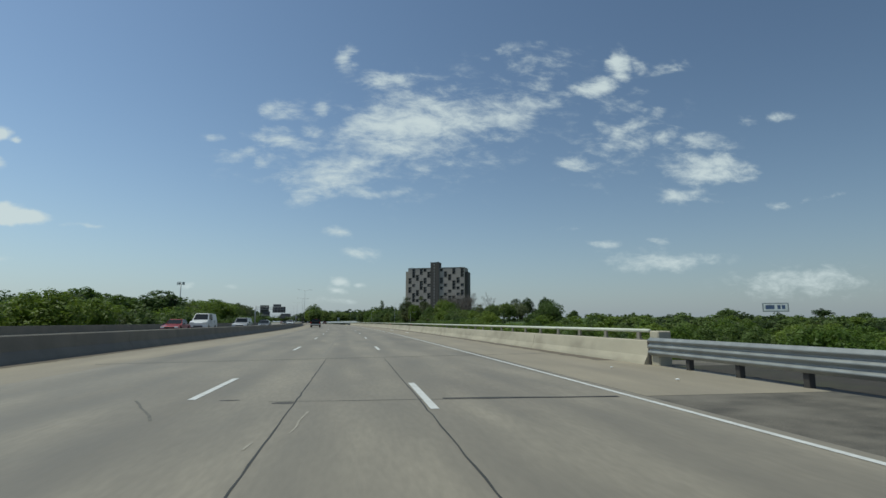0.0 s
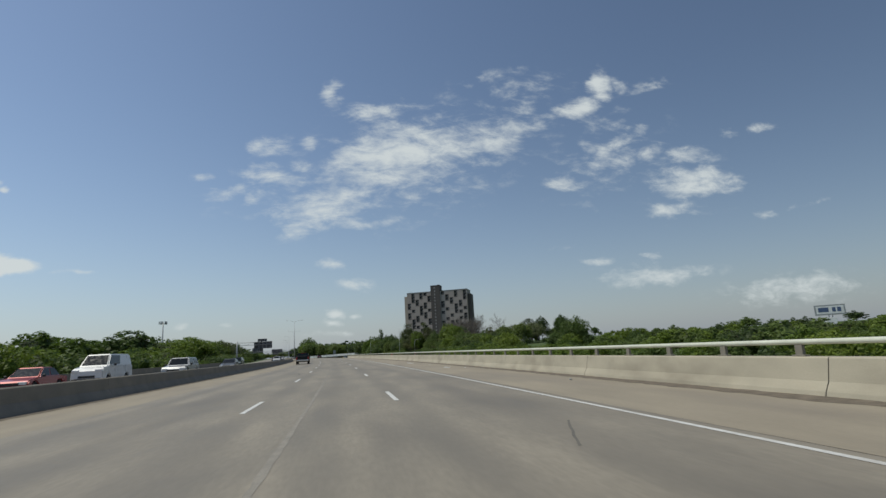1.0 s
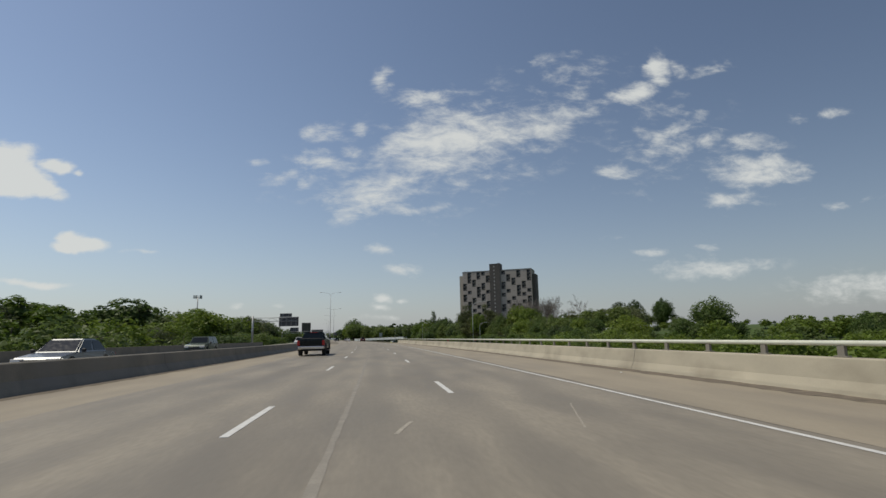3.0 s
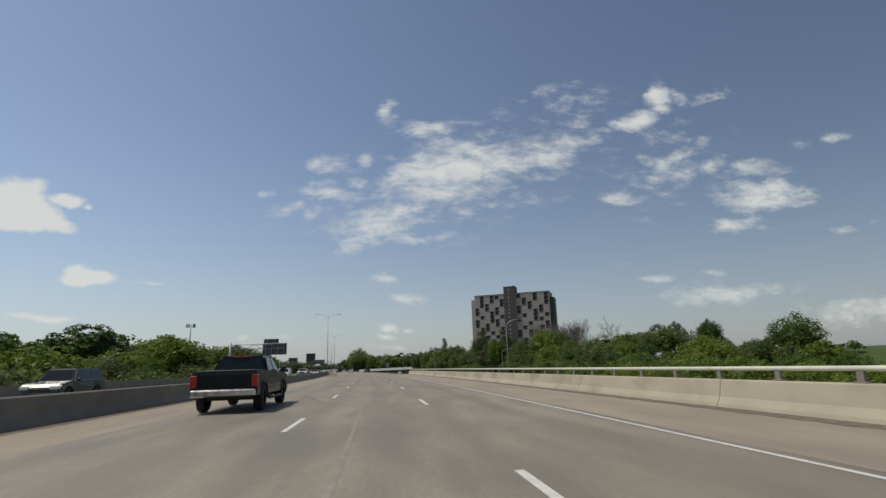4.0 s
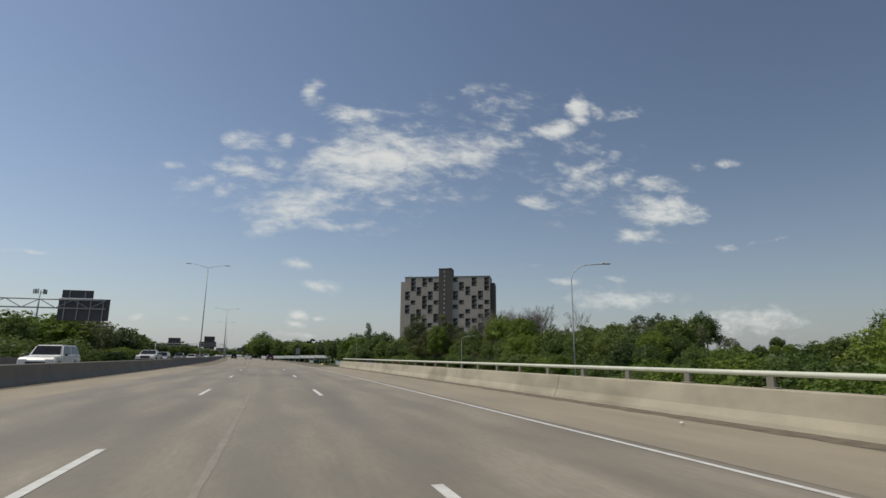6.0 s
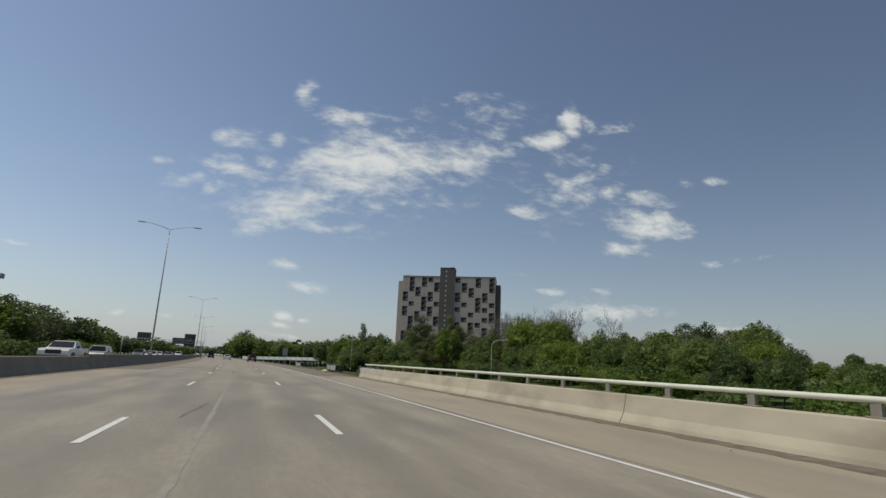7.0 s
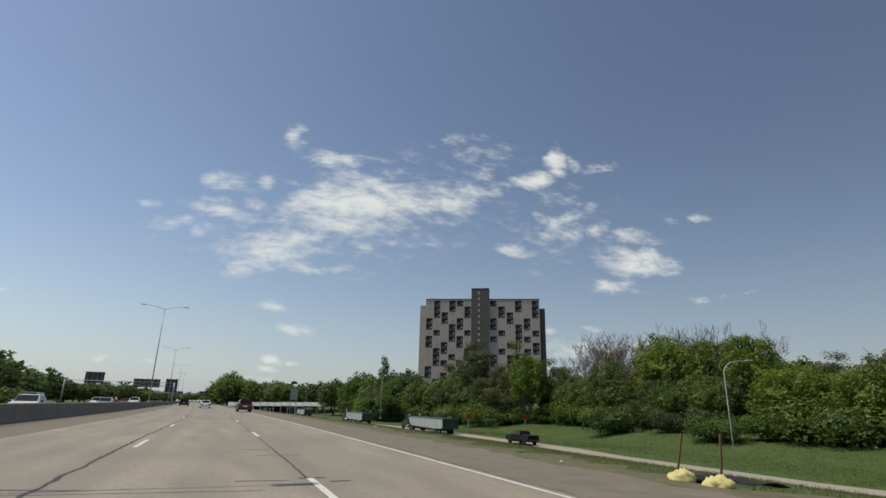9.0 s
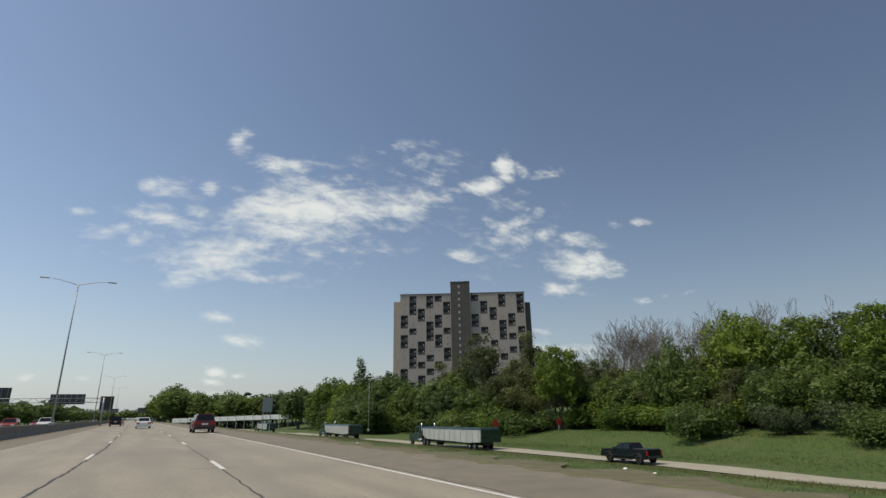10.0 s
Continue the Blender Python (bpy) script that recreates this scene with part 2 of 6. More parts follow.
def leaf_material(name, base, dry=(0.16, 0.15, 0.04)):
    """Foliage: each leaf its own shade, some light let through."""
    m = bpy.data.materials.new(name)
    m.use_nodes = True
    nt = m.node_tree
    bsdf = nt.nodes["Principled BSDF"]
    bsdf.inputs["Roughness"].default_value = 0.55
    bsdf.inputs["Specular IOR Level"].default_value = 0.3
    geo = nt.nodes.new("ShaderNodeNewGeometry")
    info = nt.nodes.new("ShaderNodeObjectInfo")
    ramp = nt.nodes.new("ShaderNodeValToRGB")
    e = ramp.color_ramp.elements
    e[0].color = (*[c * 0.75 for c in base], 1)
    e[1].color = (*[min(1, c * 1.3) for c in base], 1)
    mid = e.new(0.55)
    mid.color = (*base, 1)
    nt.links.new(geo.outputs["Random Per Island"], ramp.inputs[0])
    hsv = nt.nodes.new("ShaderNodeHueSaturation")
    mr = nt.nodes.new("ShaderNodeMapRange")
    mr.inputs[3].default_value, mr.inputs[4].default_value = 0.75, 1.25
    nt.links.new(info.outputs["Random"], mr.inputs[0])
    nt.links.new(mr.outputs[0], hsv.inputs["Value"])
    mh = nt.nodes.new("ShaderNodeMapRange")
    mh.inputs[3].default_value, mh.inputs[4].default_value = 0.515, 0.485
    nt.links.new(info.outputs["Random"], mh.inputs[0])
    nt.links.new(mh.outputs[0], hsv.inputs["Hue"])
    nt.links.new(ramp.outputs[0], hsv.inputs["Color"])
    nt.links.new(hsv.outputs[0], bsdf.inputs["Base Color"])
    tr = nt.nodes.new("ShaderNodeBsdfTranslucent")
    nt.links.new(hsv.outputs[0], tr.inputs["Color"])
    mix = nt.nodes.new("ShaderNodeMixShader")
    mix.inputs[0].default_value = 0.46
    nt.links.new(bsdf.outputs[0], mix.inputs[1])
    nt.links.new(tr.outputs[0], mix.inputs[2])
    nt.links.new(mix.outputs[0], nt.nodes["Material Output"].inputs[0])
    return m


M_ROAD = material("concrete_pavement", (0.268, 0.234, 0.18), 0.66, vary=0.2, scale=1.1, fine=15, bump=0.25, stain=(0.15, 0.132, 0.106), stain_scale=0.4, stain_amount=0.75, stretch=(1.0, 0.22, 1.0), coords="UV", tracks=(0.165, 0.146, 0.117))
M_SHOULDER = material("shoulder_concrete", (0.31, 0.265, 0.195), 0.8, vary=0.12, scale=1.2, fine=30, bump=0.2, stain=(0.2, 0.175, 0.145), stain_scale=0.5, stretch=(1, 0.2, 1), coords="UV")
M_ASPHALT = material("worn_asphalt", (0.13, 0.115, 0.092), 0.92, vary=0.4, scale=2.2, fine=34, bump=0.9, stain=(0.22, 0.195, 0.155), stain_scale=0.6, stain_amount=0.8)
M_ROAD_B = material("aged_concrete_pavement", (0.295, 0.255, 0.195), 0.7, vary=0.2, scale=1.1, fine=15, bump=0.25, stain=(0.19, 0.168, 0.14), stain_scale=0.3, stain_amount=0.6, stretch=(1.0, 0.2, 1.0), coords="UV", tracks=(0.215, 0.187, 0.146))
M_ASPHALT_B = material("old_asphalt", (0.19, 0.162, 0.122), 0.92, vary=0.2, scale=1.6, fine=28, bump=0.5, stain=(0.145, 0.124, 0.094), stain_scale=0.4)
M_TAR = material("tar_sealant", (0.05, 0.047, 0.042), 0.7, vary=0.3, scale=5, bump=0.2)
# near-black ground tone that stands in for the guardrail's shadow
M_RAIL_SHADE = material("rail_shade_ground", (0.05, 0.042, 0.032), 0.95, vary=0.35, scale=3, fine=30, bump=0.8, stain=(0.06, 0.07, 0.025), stain_scale=0.8)
M_GRIT = material("gutter_grit", (0.165, 0.135, 0.1), 0.95, vary=0.35, scale=4, fine=40, bump=0.6)
M_PAINT = material("road_paint", (0.66, 0.65, 0.61), 0.6, vary=0.08, scale=9, fine=50, bump=0.1, stain=(0.42, 0.39, 0.34), stain_scale=2.5, stain_amount=0.55)
M_BARRIER = material("barrier_concrete", (0.43, 0.385, 0.29), 0.85, vary=0.09, scale=1.6, fine=60, bump=0.25, stain=(0.24, 0.21, 0.155), stain_scale=0.9, stain_amount=0.75, stretch=(1, 0.5, 1))
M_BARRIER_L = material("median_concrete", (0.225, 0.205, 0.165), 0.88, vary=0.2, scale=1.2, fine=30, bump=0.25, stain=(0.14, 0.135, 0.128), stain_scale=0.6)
M_GALV = material("galvanised_steel", (0.31, 0.32, 0.31), 0.55, 0.5, vary=0.12, scale=3, fine=50, bump=0.05)
M_RAIL = material("painted_rail", (0.64, 0.65, 0.53), 0.5, 0.0, vary=0.1, scale=2, bump=0.05)
M_GRASS = material("grass_ground", (0.062, 0.105, 0.017), 0.95, vary=0.5, scale=2.2, fine=14, bump=1.0, stain=(0.09, 0.098, 0.033), stain_scale=0.25, stain_amount=0.7)
M_BARK = material("bark", (0.10, 0.085, 0.065), 0.9, vary=0.3, scale=6, bump=0.5)
M_TWIG = material("bare_twig", (0.19, 0.165, 0.142), 0.9, vary=0.25, scale=4, bump=0.2)
LEAF_FRESH = leaf_material("leaf_fresh", (0.14, 0.20, 0.032))
LEAF_MID = leaf_material("leaf_mid", (0.115, 0.165, 0.042))
LEAF_DARK = leaf_material("leaf_dark", (0.068, 0.102, 0.034))
LEAF_BUD = leaf_material("leaf_bud", (0.112, 0.13, 0.047))
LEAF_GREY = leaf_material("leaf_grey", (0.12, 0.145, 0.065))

# ---- mesh helpers ----
def finish(name, bm, mats, parent=None, label="", smooth=False):
    me = bpy.data.meshes.new(name)
    if smooth:
        for f in bm.faces:
            f.smooth = True
    bm.to_mesh(me)
    bm.free()
    for m in (mats if isinstance(mats, (list, tuple)) else [mats]):
        me.materials.append(m)
    ob = new(name, me)
    if parent is not None:
        ob.parent = parent
    if label:
        ob["label"] = label
    return ob


def part(name, bm, mats, parent, label="", smooth=False):
    return finish(name, bm, mats, parent, label, smooth)


def share(name, mesh, parent, m, label=""):
    """A further object on a mesh that is already there."""
    ob = new(name, mesh)
    ob.parent = parent
    ob.matrix_local = m
    if label:
        ob["label"] = label
    return ob


def box(bm, x0, x1, y0, y1, z0, z1, bevel=0.0, mat=0):
    r = bmesh.ops.create_cube(bm, size=1.0, matrix=Matrix.LocRotScale(((x0 + x1) / 2, (y0 + y1) / 2, (z0 + z1) / 2), None, (abs(x1 - x0), abs(y1 - y0), abs(z1 - z0))))
    vs = r["verts"]
    faces = {f for v in vs for f in v.link_faces}
    for f in faces:
        f.material_index = mat
    if bevel:
        edges = {e for v in vs for e in v.link_edges}
        bmesh.ops.bevel(bm, geom=list(edges), offset=bevel, segments=1, affect="EDGES")
    return bm


def tube(bm, points, radii, sides=8, mat=0, cap=True):
    """A round bar through points, with a radius at each."""
    rings = []
    n = len(points)
    pts = [Vector(p) for p in points]
    side = None
    for i, p in enumerate(pts):
        d = (pts[min(i + 1, n - 1)] - pts[max(i - 1, 0)])
        d = d.normalized() if d.length > 1e-9 else Vector((0, 0, 1))
        if side is None:
            side = d.orthogonal().normalized()
        side = (side - d * side.dot(d))
        side = side.normalized() if side.length > 1e-6 else d.orthogonal().normalized()
        up = d.cross(side)
        r = radii[i] if isinstance(radii, (list, tuple)) else radii
        rings.append([bm.verts.new(p + (side * math.cos(a) + up * math.sin(a)) * r) for a in (2 * math.pi * k / sides for k in range(sides))])
    for a, b in zip(rings, rings[1:]):
        for k in range(sides):
            f = bm.faces.new((a[k], a[(k + 1) % sides], b[(k + 1) % sides], b[k]))
            f.material_index, f.smooth = mat, True
    if cap:
        for ring in (rings[0][::-1], rings[-1]):
            bm.faces.new(ring).material_index = mat
    return bm


def sweep(bm, profile, stations, mat=0, cap=True):
    """A profile of (across, up), closed, carried along stations (x, y, z, heading in degrees)."""
    rings = []
    for x, y, z, head in stations:
        c, s = math.cos(radians(head)), math.sin(radians(head))
        rings.append([bm.verts.new((x + a * c, y + a * s, z + u)) for a, u in profile])
    k = len(profile)
    for a, b in zip(rings, rings[1:]):
        for i in range(k):
            f = bm.faces.new((a[i], b[i], b[(i + 1) % k], a[(i + 1) % k]))
            f.material_index = mat
    if cap:
        bm.faces.new(rings[0])
        bm.faces.new(rings[-1][::-1])
    bmesh.ops.recalc_face_normals(bm, faces=bm.faces[:])
    return bm


def strip(bm, pts_a, pts_b, mat=0):
    va = [bm.verts.new(p) for p in pts_a]
    vb = [bm.verts.new(p) for p in pts_b]
    for i in range(len(va) - 1):
        f = bm.faces.new((va[i], vb[i], vb[i + 1], va[i + 1]))
        f.material_index = mat
    return bm


def thing(name, label, category, group="", m=None):
    e = new(name)
    e.empty_display_size = 0.2
    tagged(e, label, category, group)
    if m is not None:
        e.matrix_world = m
    return e

# ---- ground, road, bridge ----
BRIDGE_A, BRIDGE_B = 17.5, 206.0     # where the bridge deck starts and ends
CURVE = 4.869e-4                      # the road bends gently to the left, radius about 2 km


def bend(y):
    """Sideways shift of the road's line at y."""
    straight = 300.0                      # from here on the road runs straight
    if y > straight:
        return -CURVE * straight * (y - straight / 2)
    return -CURVE * y * y / 2


def heading(y):
    """The road's turn to the left at y, in degrees."""
    return math.degrees(math.atan(CURVE * max(0.0, min(y, 300.0))))


def ramp01(a, b, v):
    t = min(1.0, max(0.0, (v - a) / (b - a)))
    return t * t * (3 - 2 * t)


def ground_z(x, y):
    x = x - bend(max(-100.0, min(y, 1000.0)))
    over = ramp01(2, 24, y) * (1 - ramp01(196, 214, y))
    low = -6.5 * over
    if -27 < x < 7.6:
        base = -0.12
    elif x >= 7.6:
        base = -0.12 - 2.65 * ramp01(9.5, 28.0, x) + 1.3 * ramp01(47, 58, x) + 2.2 * ramp01(58, 75, x) + 2.5 * ramp01(75, 130, x)
    else:
        base = -0.12 - 1.5 * ramp01(-27, -40, x) + 1.5 * ramp01(-45, -90, x)
    if x > 11:
        base -= 4.2 * (1 - ramp01(150, 214, y)) * (1 - over) * ramp01(11, 24, x)
    bumps = 0.25 * noise.noise(Vector((x * 0.07, y * 0.07, 3.1))) * ramp01(12, 30, abs(x))
    return (low if over > 0.5 and x < 7.6 else base + (low - base) * over * (1 if x < 30 else 1 - 0.6 * ramp01(30, 90, x))) + bumps


def grid_values(spans):
    out = []
    for a, b, step in spans:
        v = a
        while v < b - 1e-6:
            out.append(v)
            v += step
    out.append(spans[-1][1])
    return out


def build_ground():
    xs = grid_values([(-4800, -800, 800), (-800, -120, 85), (-120, -40, 8), (-40, 8, 6), (8, 66, 2), (66, 140, 7.4), (140, 800, 66), (800, 4800, 800)])
    ys = grid_values([(-2400, -200, 440), (-200, -20, 20), (-20, 40, 3), (40, 190, 6), (190, 320, 3), (320, 480, 10), (480, 900, 42), (900, 4900, 800)])
    verts = [(x, y, ground_z(x, y)) for y in ys for x in xs]
    n = len(xs)
    faces = [(j * n + i, j * n + i + 1, (j + 1) * n + i + 1, (j + 1) * n + i) for j in range(len(ys) - 1) for i in range(n - 1)]
    me = bpy.data.meshes.new("ground")
    me.from_pydata(verts, [], faces)
    for p in me.polygons:
        p.use_smooth = True
    me.materials.append(M_GRASS)
    tagged(new("ground", me), "green verge and rolling ground beside the freeway", "ground", kind="structure")


def lane_sheet(name, x0, x1, ya, yb, z, mat, label, step=20.0):
    """A flat ribbon along the road."""
    bm = bmesh.new()
    ys = grid_values([(ya, yb, step)])
    strip(bm, [(x0 + bend(y), y, z) for y in ys], [(x1 + bend(y), y, z) for y in ys])
    uv = bm.loops.layers.uv.new("along")
    for f in bm.faces:
        for lp in f.loops:
            lp[uv].uv = (lp.vert.co.x - bend(lp.vert.co.y), lp.vert.co.y)
    ob = finish(name, bm, mat)
    return tagged(ob, label, name.split("_")[0], kind="structure")


build_ground()
X_EDGE, X_DASH_R, X_DASH_L, X_LEFT = 4.83, 1.48, -2.10, -6.2
lane_sheet("road", X_LEFT, X_EDGE + 0.25, -120, 201, 0.0, M_ROAD, "worn grey concrete freeway carriageway with tar joints")
lane_sheet("road", X_LEFT, X_EDGE + 0.25, 201, 900, 0.0, M_ROAD_B, "aged pale concrete freeway carriageway beyond the bridge")
lane_sheet("shoulder", X_EDGE + 0.25, 8.6, 7.1, BRIDGE_B, 0.0, M_SHOULDER, "pale concrete bridge shoulder with grit")
bm = bmesh.new()
strip(bm, [(8.6 + bend(y), y, -0.002) for y in (9.5, 11.5, 13.9)], [(8.6 + k + bend(y), y, -0.002) for y, k in ((9.5, 0.5), (11.5, 0.4), (13.9, 0.2))])
tagged(finish("shoulder_apron", bm, M_SHOULDER), "pale concrete apron before the bridge parapet", "shoulder", kind="structure")
lane_sheet("shoulder_asphalt", X_EDGE + 0.25, 7.95, BRIDGE_B, 900, -0.003, M_ASPHALT_B, "grey worn asphalt shoulder beside the grass")
lane_sheet("shoulder_asphalt", X_EDGE + 0.25, 13.0, -60, 14.6, -0.003, M_ASPHALT, "grey worn asphalt shoulder beside the guardrail")
# shadow behind the guardrail, painted as a dark sheet over the asphalt
lane_sheet("verge_soil", 8.95, 16.0, -60, 12.5, 0.002, M_RAIL_SHADE, "ground painted dark for the shadow behind the guardrail")
lane_sheet("median_shoulder", -9.15, X_LEFT, -120, 206, 0.0, M_SHOULDER, "pale concrete inner shoulder beside the median wall")
lane_sheet("median_shoulder", -9.4, X_LEFT, 206, 900, -0.004, M_ASPHALT_B, "dark asphalt inner shoulder beside the median wall")
lane_sheet("road_opposite", -25.0, -9.6, -300, 900, 0.0, M_ROAD, "concrete carriageway of the oncoming traffic")


def build_deck():
    bm = bmesh.new()
    ys = grid_values([(BRIDGE_A - 3, BRIDGE_B, 14.5)])
    sweep(bm, [(-26.0, -0.05), (10.0, -0.05), (10.0, -0.45), (8.5, -0.5), (8.0, -1.7), (-24.5, -1.7), (-25, -0.5), (-26, -0.45)], [(bend(y), y, 0, 0) for y in ys])
    tagged(finish("bridge_deck", bm, M_BARRIER_L), "concrete bridge deck slab under the freeway", "bridge", kind="structure")


build_deck()

# ---- painted lines ----
DASH_R = [-39.0, -23.8, -8.6, 6.35, 22.0, 37.5, 52.8, 68.3, 83.8, 98.8, 113.6, 128.0, 143.2, 158.4, 173.8, 189.9, 205.6, 220.8, 236.2, 252.6]
DASH_R += [268.0 + 15.24 * k for k in range(18)]
DASH_L = [-22, -7.3, 7.75, 22.3, 36.9, 51.2, 65.4, 79.2, 93.6, 107, 120.0, 132.8, 145.9, 159.0, 172.8, 187.5, 202.4, 217.2, 230.75, 244.1, 258.9]
DASH_L += [273.4 + 14.5 * k for k in range(20)]


def paint_dashes(xc, starts, group):
    bm = bmesh.new()
    box(bm, -0.06, 0.06, 0, 3.15, 0.002, 0.006)
    first = None
    for y in starts:
        if first is None:
            first = tagged(finish("lane_dash", bm, M_PAINT), "white painted dash on the concrete lane", "road marking", group, "structure")
            first.matrix_world = pose(xc + bend(y), y, 0, 0, 0, heading(y))
        else:
            copy_thing(first, pose(xc + bend(y), y, 0, 0, 0, heading(y)))


paint_dashes(X_DASH_R, DASH_R, "dashes of the right lane line")
paint_dashes(X_DASH_L, DASH_L, "dashes of the left lane line")
bm = bmesh.new()
ys = grid_values([(-120, 880, 12)])
strip(bm, [(X_EDGE - 0.05 + bend(y), y, 0.005) for y in ys], [(X_EDGE + 0.05 + bend(y), y, 0.005) for y in ys])
tagged(finish("edge_line", bm, M_PAINT), "solid white edge line along the right lane", "road marking", kind="structure")

# ---- right bridge parapet ----
X_PAR = 8.5
PAR_A, PAR_B = 13.0, 206.8


def build_parapet():
    par = new("wall_parapet")
    tagged(par, "pale stained concrete bridge parapet with a steel rail", "parapet", kind="structure")
    profile = [(0, -0.02), (0.03, 0.08), (0.12, 0.25), (0.2, 0.65), (0.22, 0.67), (0.5, 0.67), (0.52, 0.65), (0.52, -0.02)]
    y = PAR_A
    while y < PAR_B - 0.1:
        y1 = min(y + 9.6, PAR_B)
        bm = bmesh.new()
        sweep(bm, profile, [(X_PAR + bend(y), y + 0.012, 0, 0), (X_PAR + bend(y1), y1 - 0.012, 0, 0)])
        part("parapet_segment", bm, M_BARRIER, par)
        y = y1
    bm = bmesh.new()
    ys = grid_values([(PAR_A + 0.3, PAR_B - 0.4, 6.0)])
    tube(bm, [(X_PAR + 0.4 + bend(v), v, 0.945) for v in ys], 0.052, 10)
    part("handrail", bm, M_RAIL, par, "pale painted steel tube rail", True)
    bm = bmesh.new()
    box(bm, -0.06, 0.06, -0.16, 0.16, 0.0, 0.03, 0.006)
    sweep(bm, [(-0.035, 0.03), (0.035, 0.03), (0.03, 0.235), (-0.03, 0.235)], [(0, -0.085, 0, 0), (0, 0.085, 0, 0)])
    mesh = None
    v = PAR_A + 0.9
    while v < PAR_B - 0.5:
        if mesh is None:
            p = part("rail_post", bm, M_BARRIER_L, par)
            p.location = (X_PAR + 0.4 + bend(v), v, 0.67)
            mesh = p.data
        else:
            share("rail_post", mesh, par, pose(X_PAR + 0.4 + bend(v), v, 0.67))
        v += 2.12


build_parapet()

# ---- median barrier ----
def median_x(y):
    return (-9.0 if y < 204 else -9.2) + bend(y)


def build_median():
    med = new("wall_median")
    tagged(med, "grey concrete median safety barrier", "barrier", kind="structure")
    profile = [(0.0, 0), (-0.04, 0.08), (-0.2, 0.3), (-0.26, 0.68), (-0.3, 0.71), (-0.46, 0.71), (-0.5, 0.68), (-0.56, 0.3), (-0.72, 0.08), (-0.76, 0)]
    for a in range(-60, 600, 12):
        bm = bmesh.new()
        tall = 1.31 if a >= 204 else 1.13
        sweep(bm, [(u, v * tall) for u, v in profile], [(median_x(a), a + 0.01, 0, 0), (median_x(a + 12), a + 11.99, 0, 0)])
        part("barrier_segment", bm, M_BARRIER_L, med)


build_median()


def build_far_wall():
    bm = bmesh.new()
    ys = grid_values([(-200, 210, 20)])
    sweep(bm, [(-0.2, 0), (0.2, 0), (0.13, 0.85), (-0.13, 0.85)], [(-25.2 + bend(y), y, 0, 0) for y in ys])
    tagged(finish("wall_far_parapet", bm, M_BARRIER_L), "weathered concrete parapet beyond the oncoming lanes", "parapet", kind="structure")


build_far_wall()

# ---- apartment tower block ----
M_PANEL = material("facade_panel", (0.46, 0.39, 0.342), 0.85, vary=0.07, scale=0.3, fine=3, bump=0.1, stain=(0.375, 0.312, 0.272), stain_scale=0.12, stain_amount=0.4)
M_SIDE = material("facade_side", (0.42, 0.365, 0.305), 0.85, vary=0.06, scale=0.3, fine=3, bump=0.1)
M_DARK = material("facade_dark", (0.115, 0.098, 0.087), 0.8, vary=0.12, scale=0.4, fine=4, bump=0.1)
M_GLASS = material("window_glass", (0.025, 0.024, 0.023), 0.3, vary=0.2, scale=0.5, bump=0.0, per_object=0.5, spec=0.2)
M_SPANDREL = material("window_spandrel", (0.105, 0.094, 0.083), 0.7, vary=0.1, scale=0.5, per_object=0.3)
M_TRIM = material("light_trim", (0.5, 0.48, 0.45), 0.6, vary=0.06, scale=2)
B_LEFT, B_RIGHT = Vector((41.4, 423.3, 0)), Vector((84.2, 405.3, 0))
B_ROOF, B_BASE, STOREY = 44.0, 2.0, 2.43
# window bays: column, storeys from the top
BAYS = {0: (3, 4, 6, 7, 11, 12), 1: (0, 1, 2, 5, 8, 9, 10, 13), 2: (2, 3, 7, 8, 10, 12, 13), 3: (0, 1, 4, 5, 6, 9, 11, 14),
        4: (0, 3, 4, 6, 7, 10, 13), 5: (1, 2, 5, 8, 9, 12), 6: (0, 3, 4, 6, 9, 10, 13), 7: (1, 2, 5, 8, 11, 12),
        8: (2, 3, 7, 9, 10, 13), 9: (0, 1, 4, 5, 6, 9, 12), 10: (3, 4, 6, 8, 10, 11, 14), 11: (0, 1, 2, 5, 7, 8, 12)}


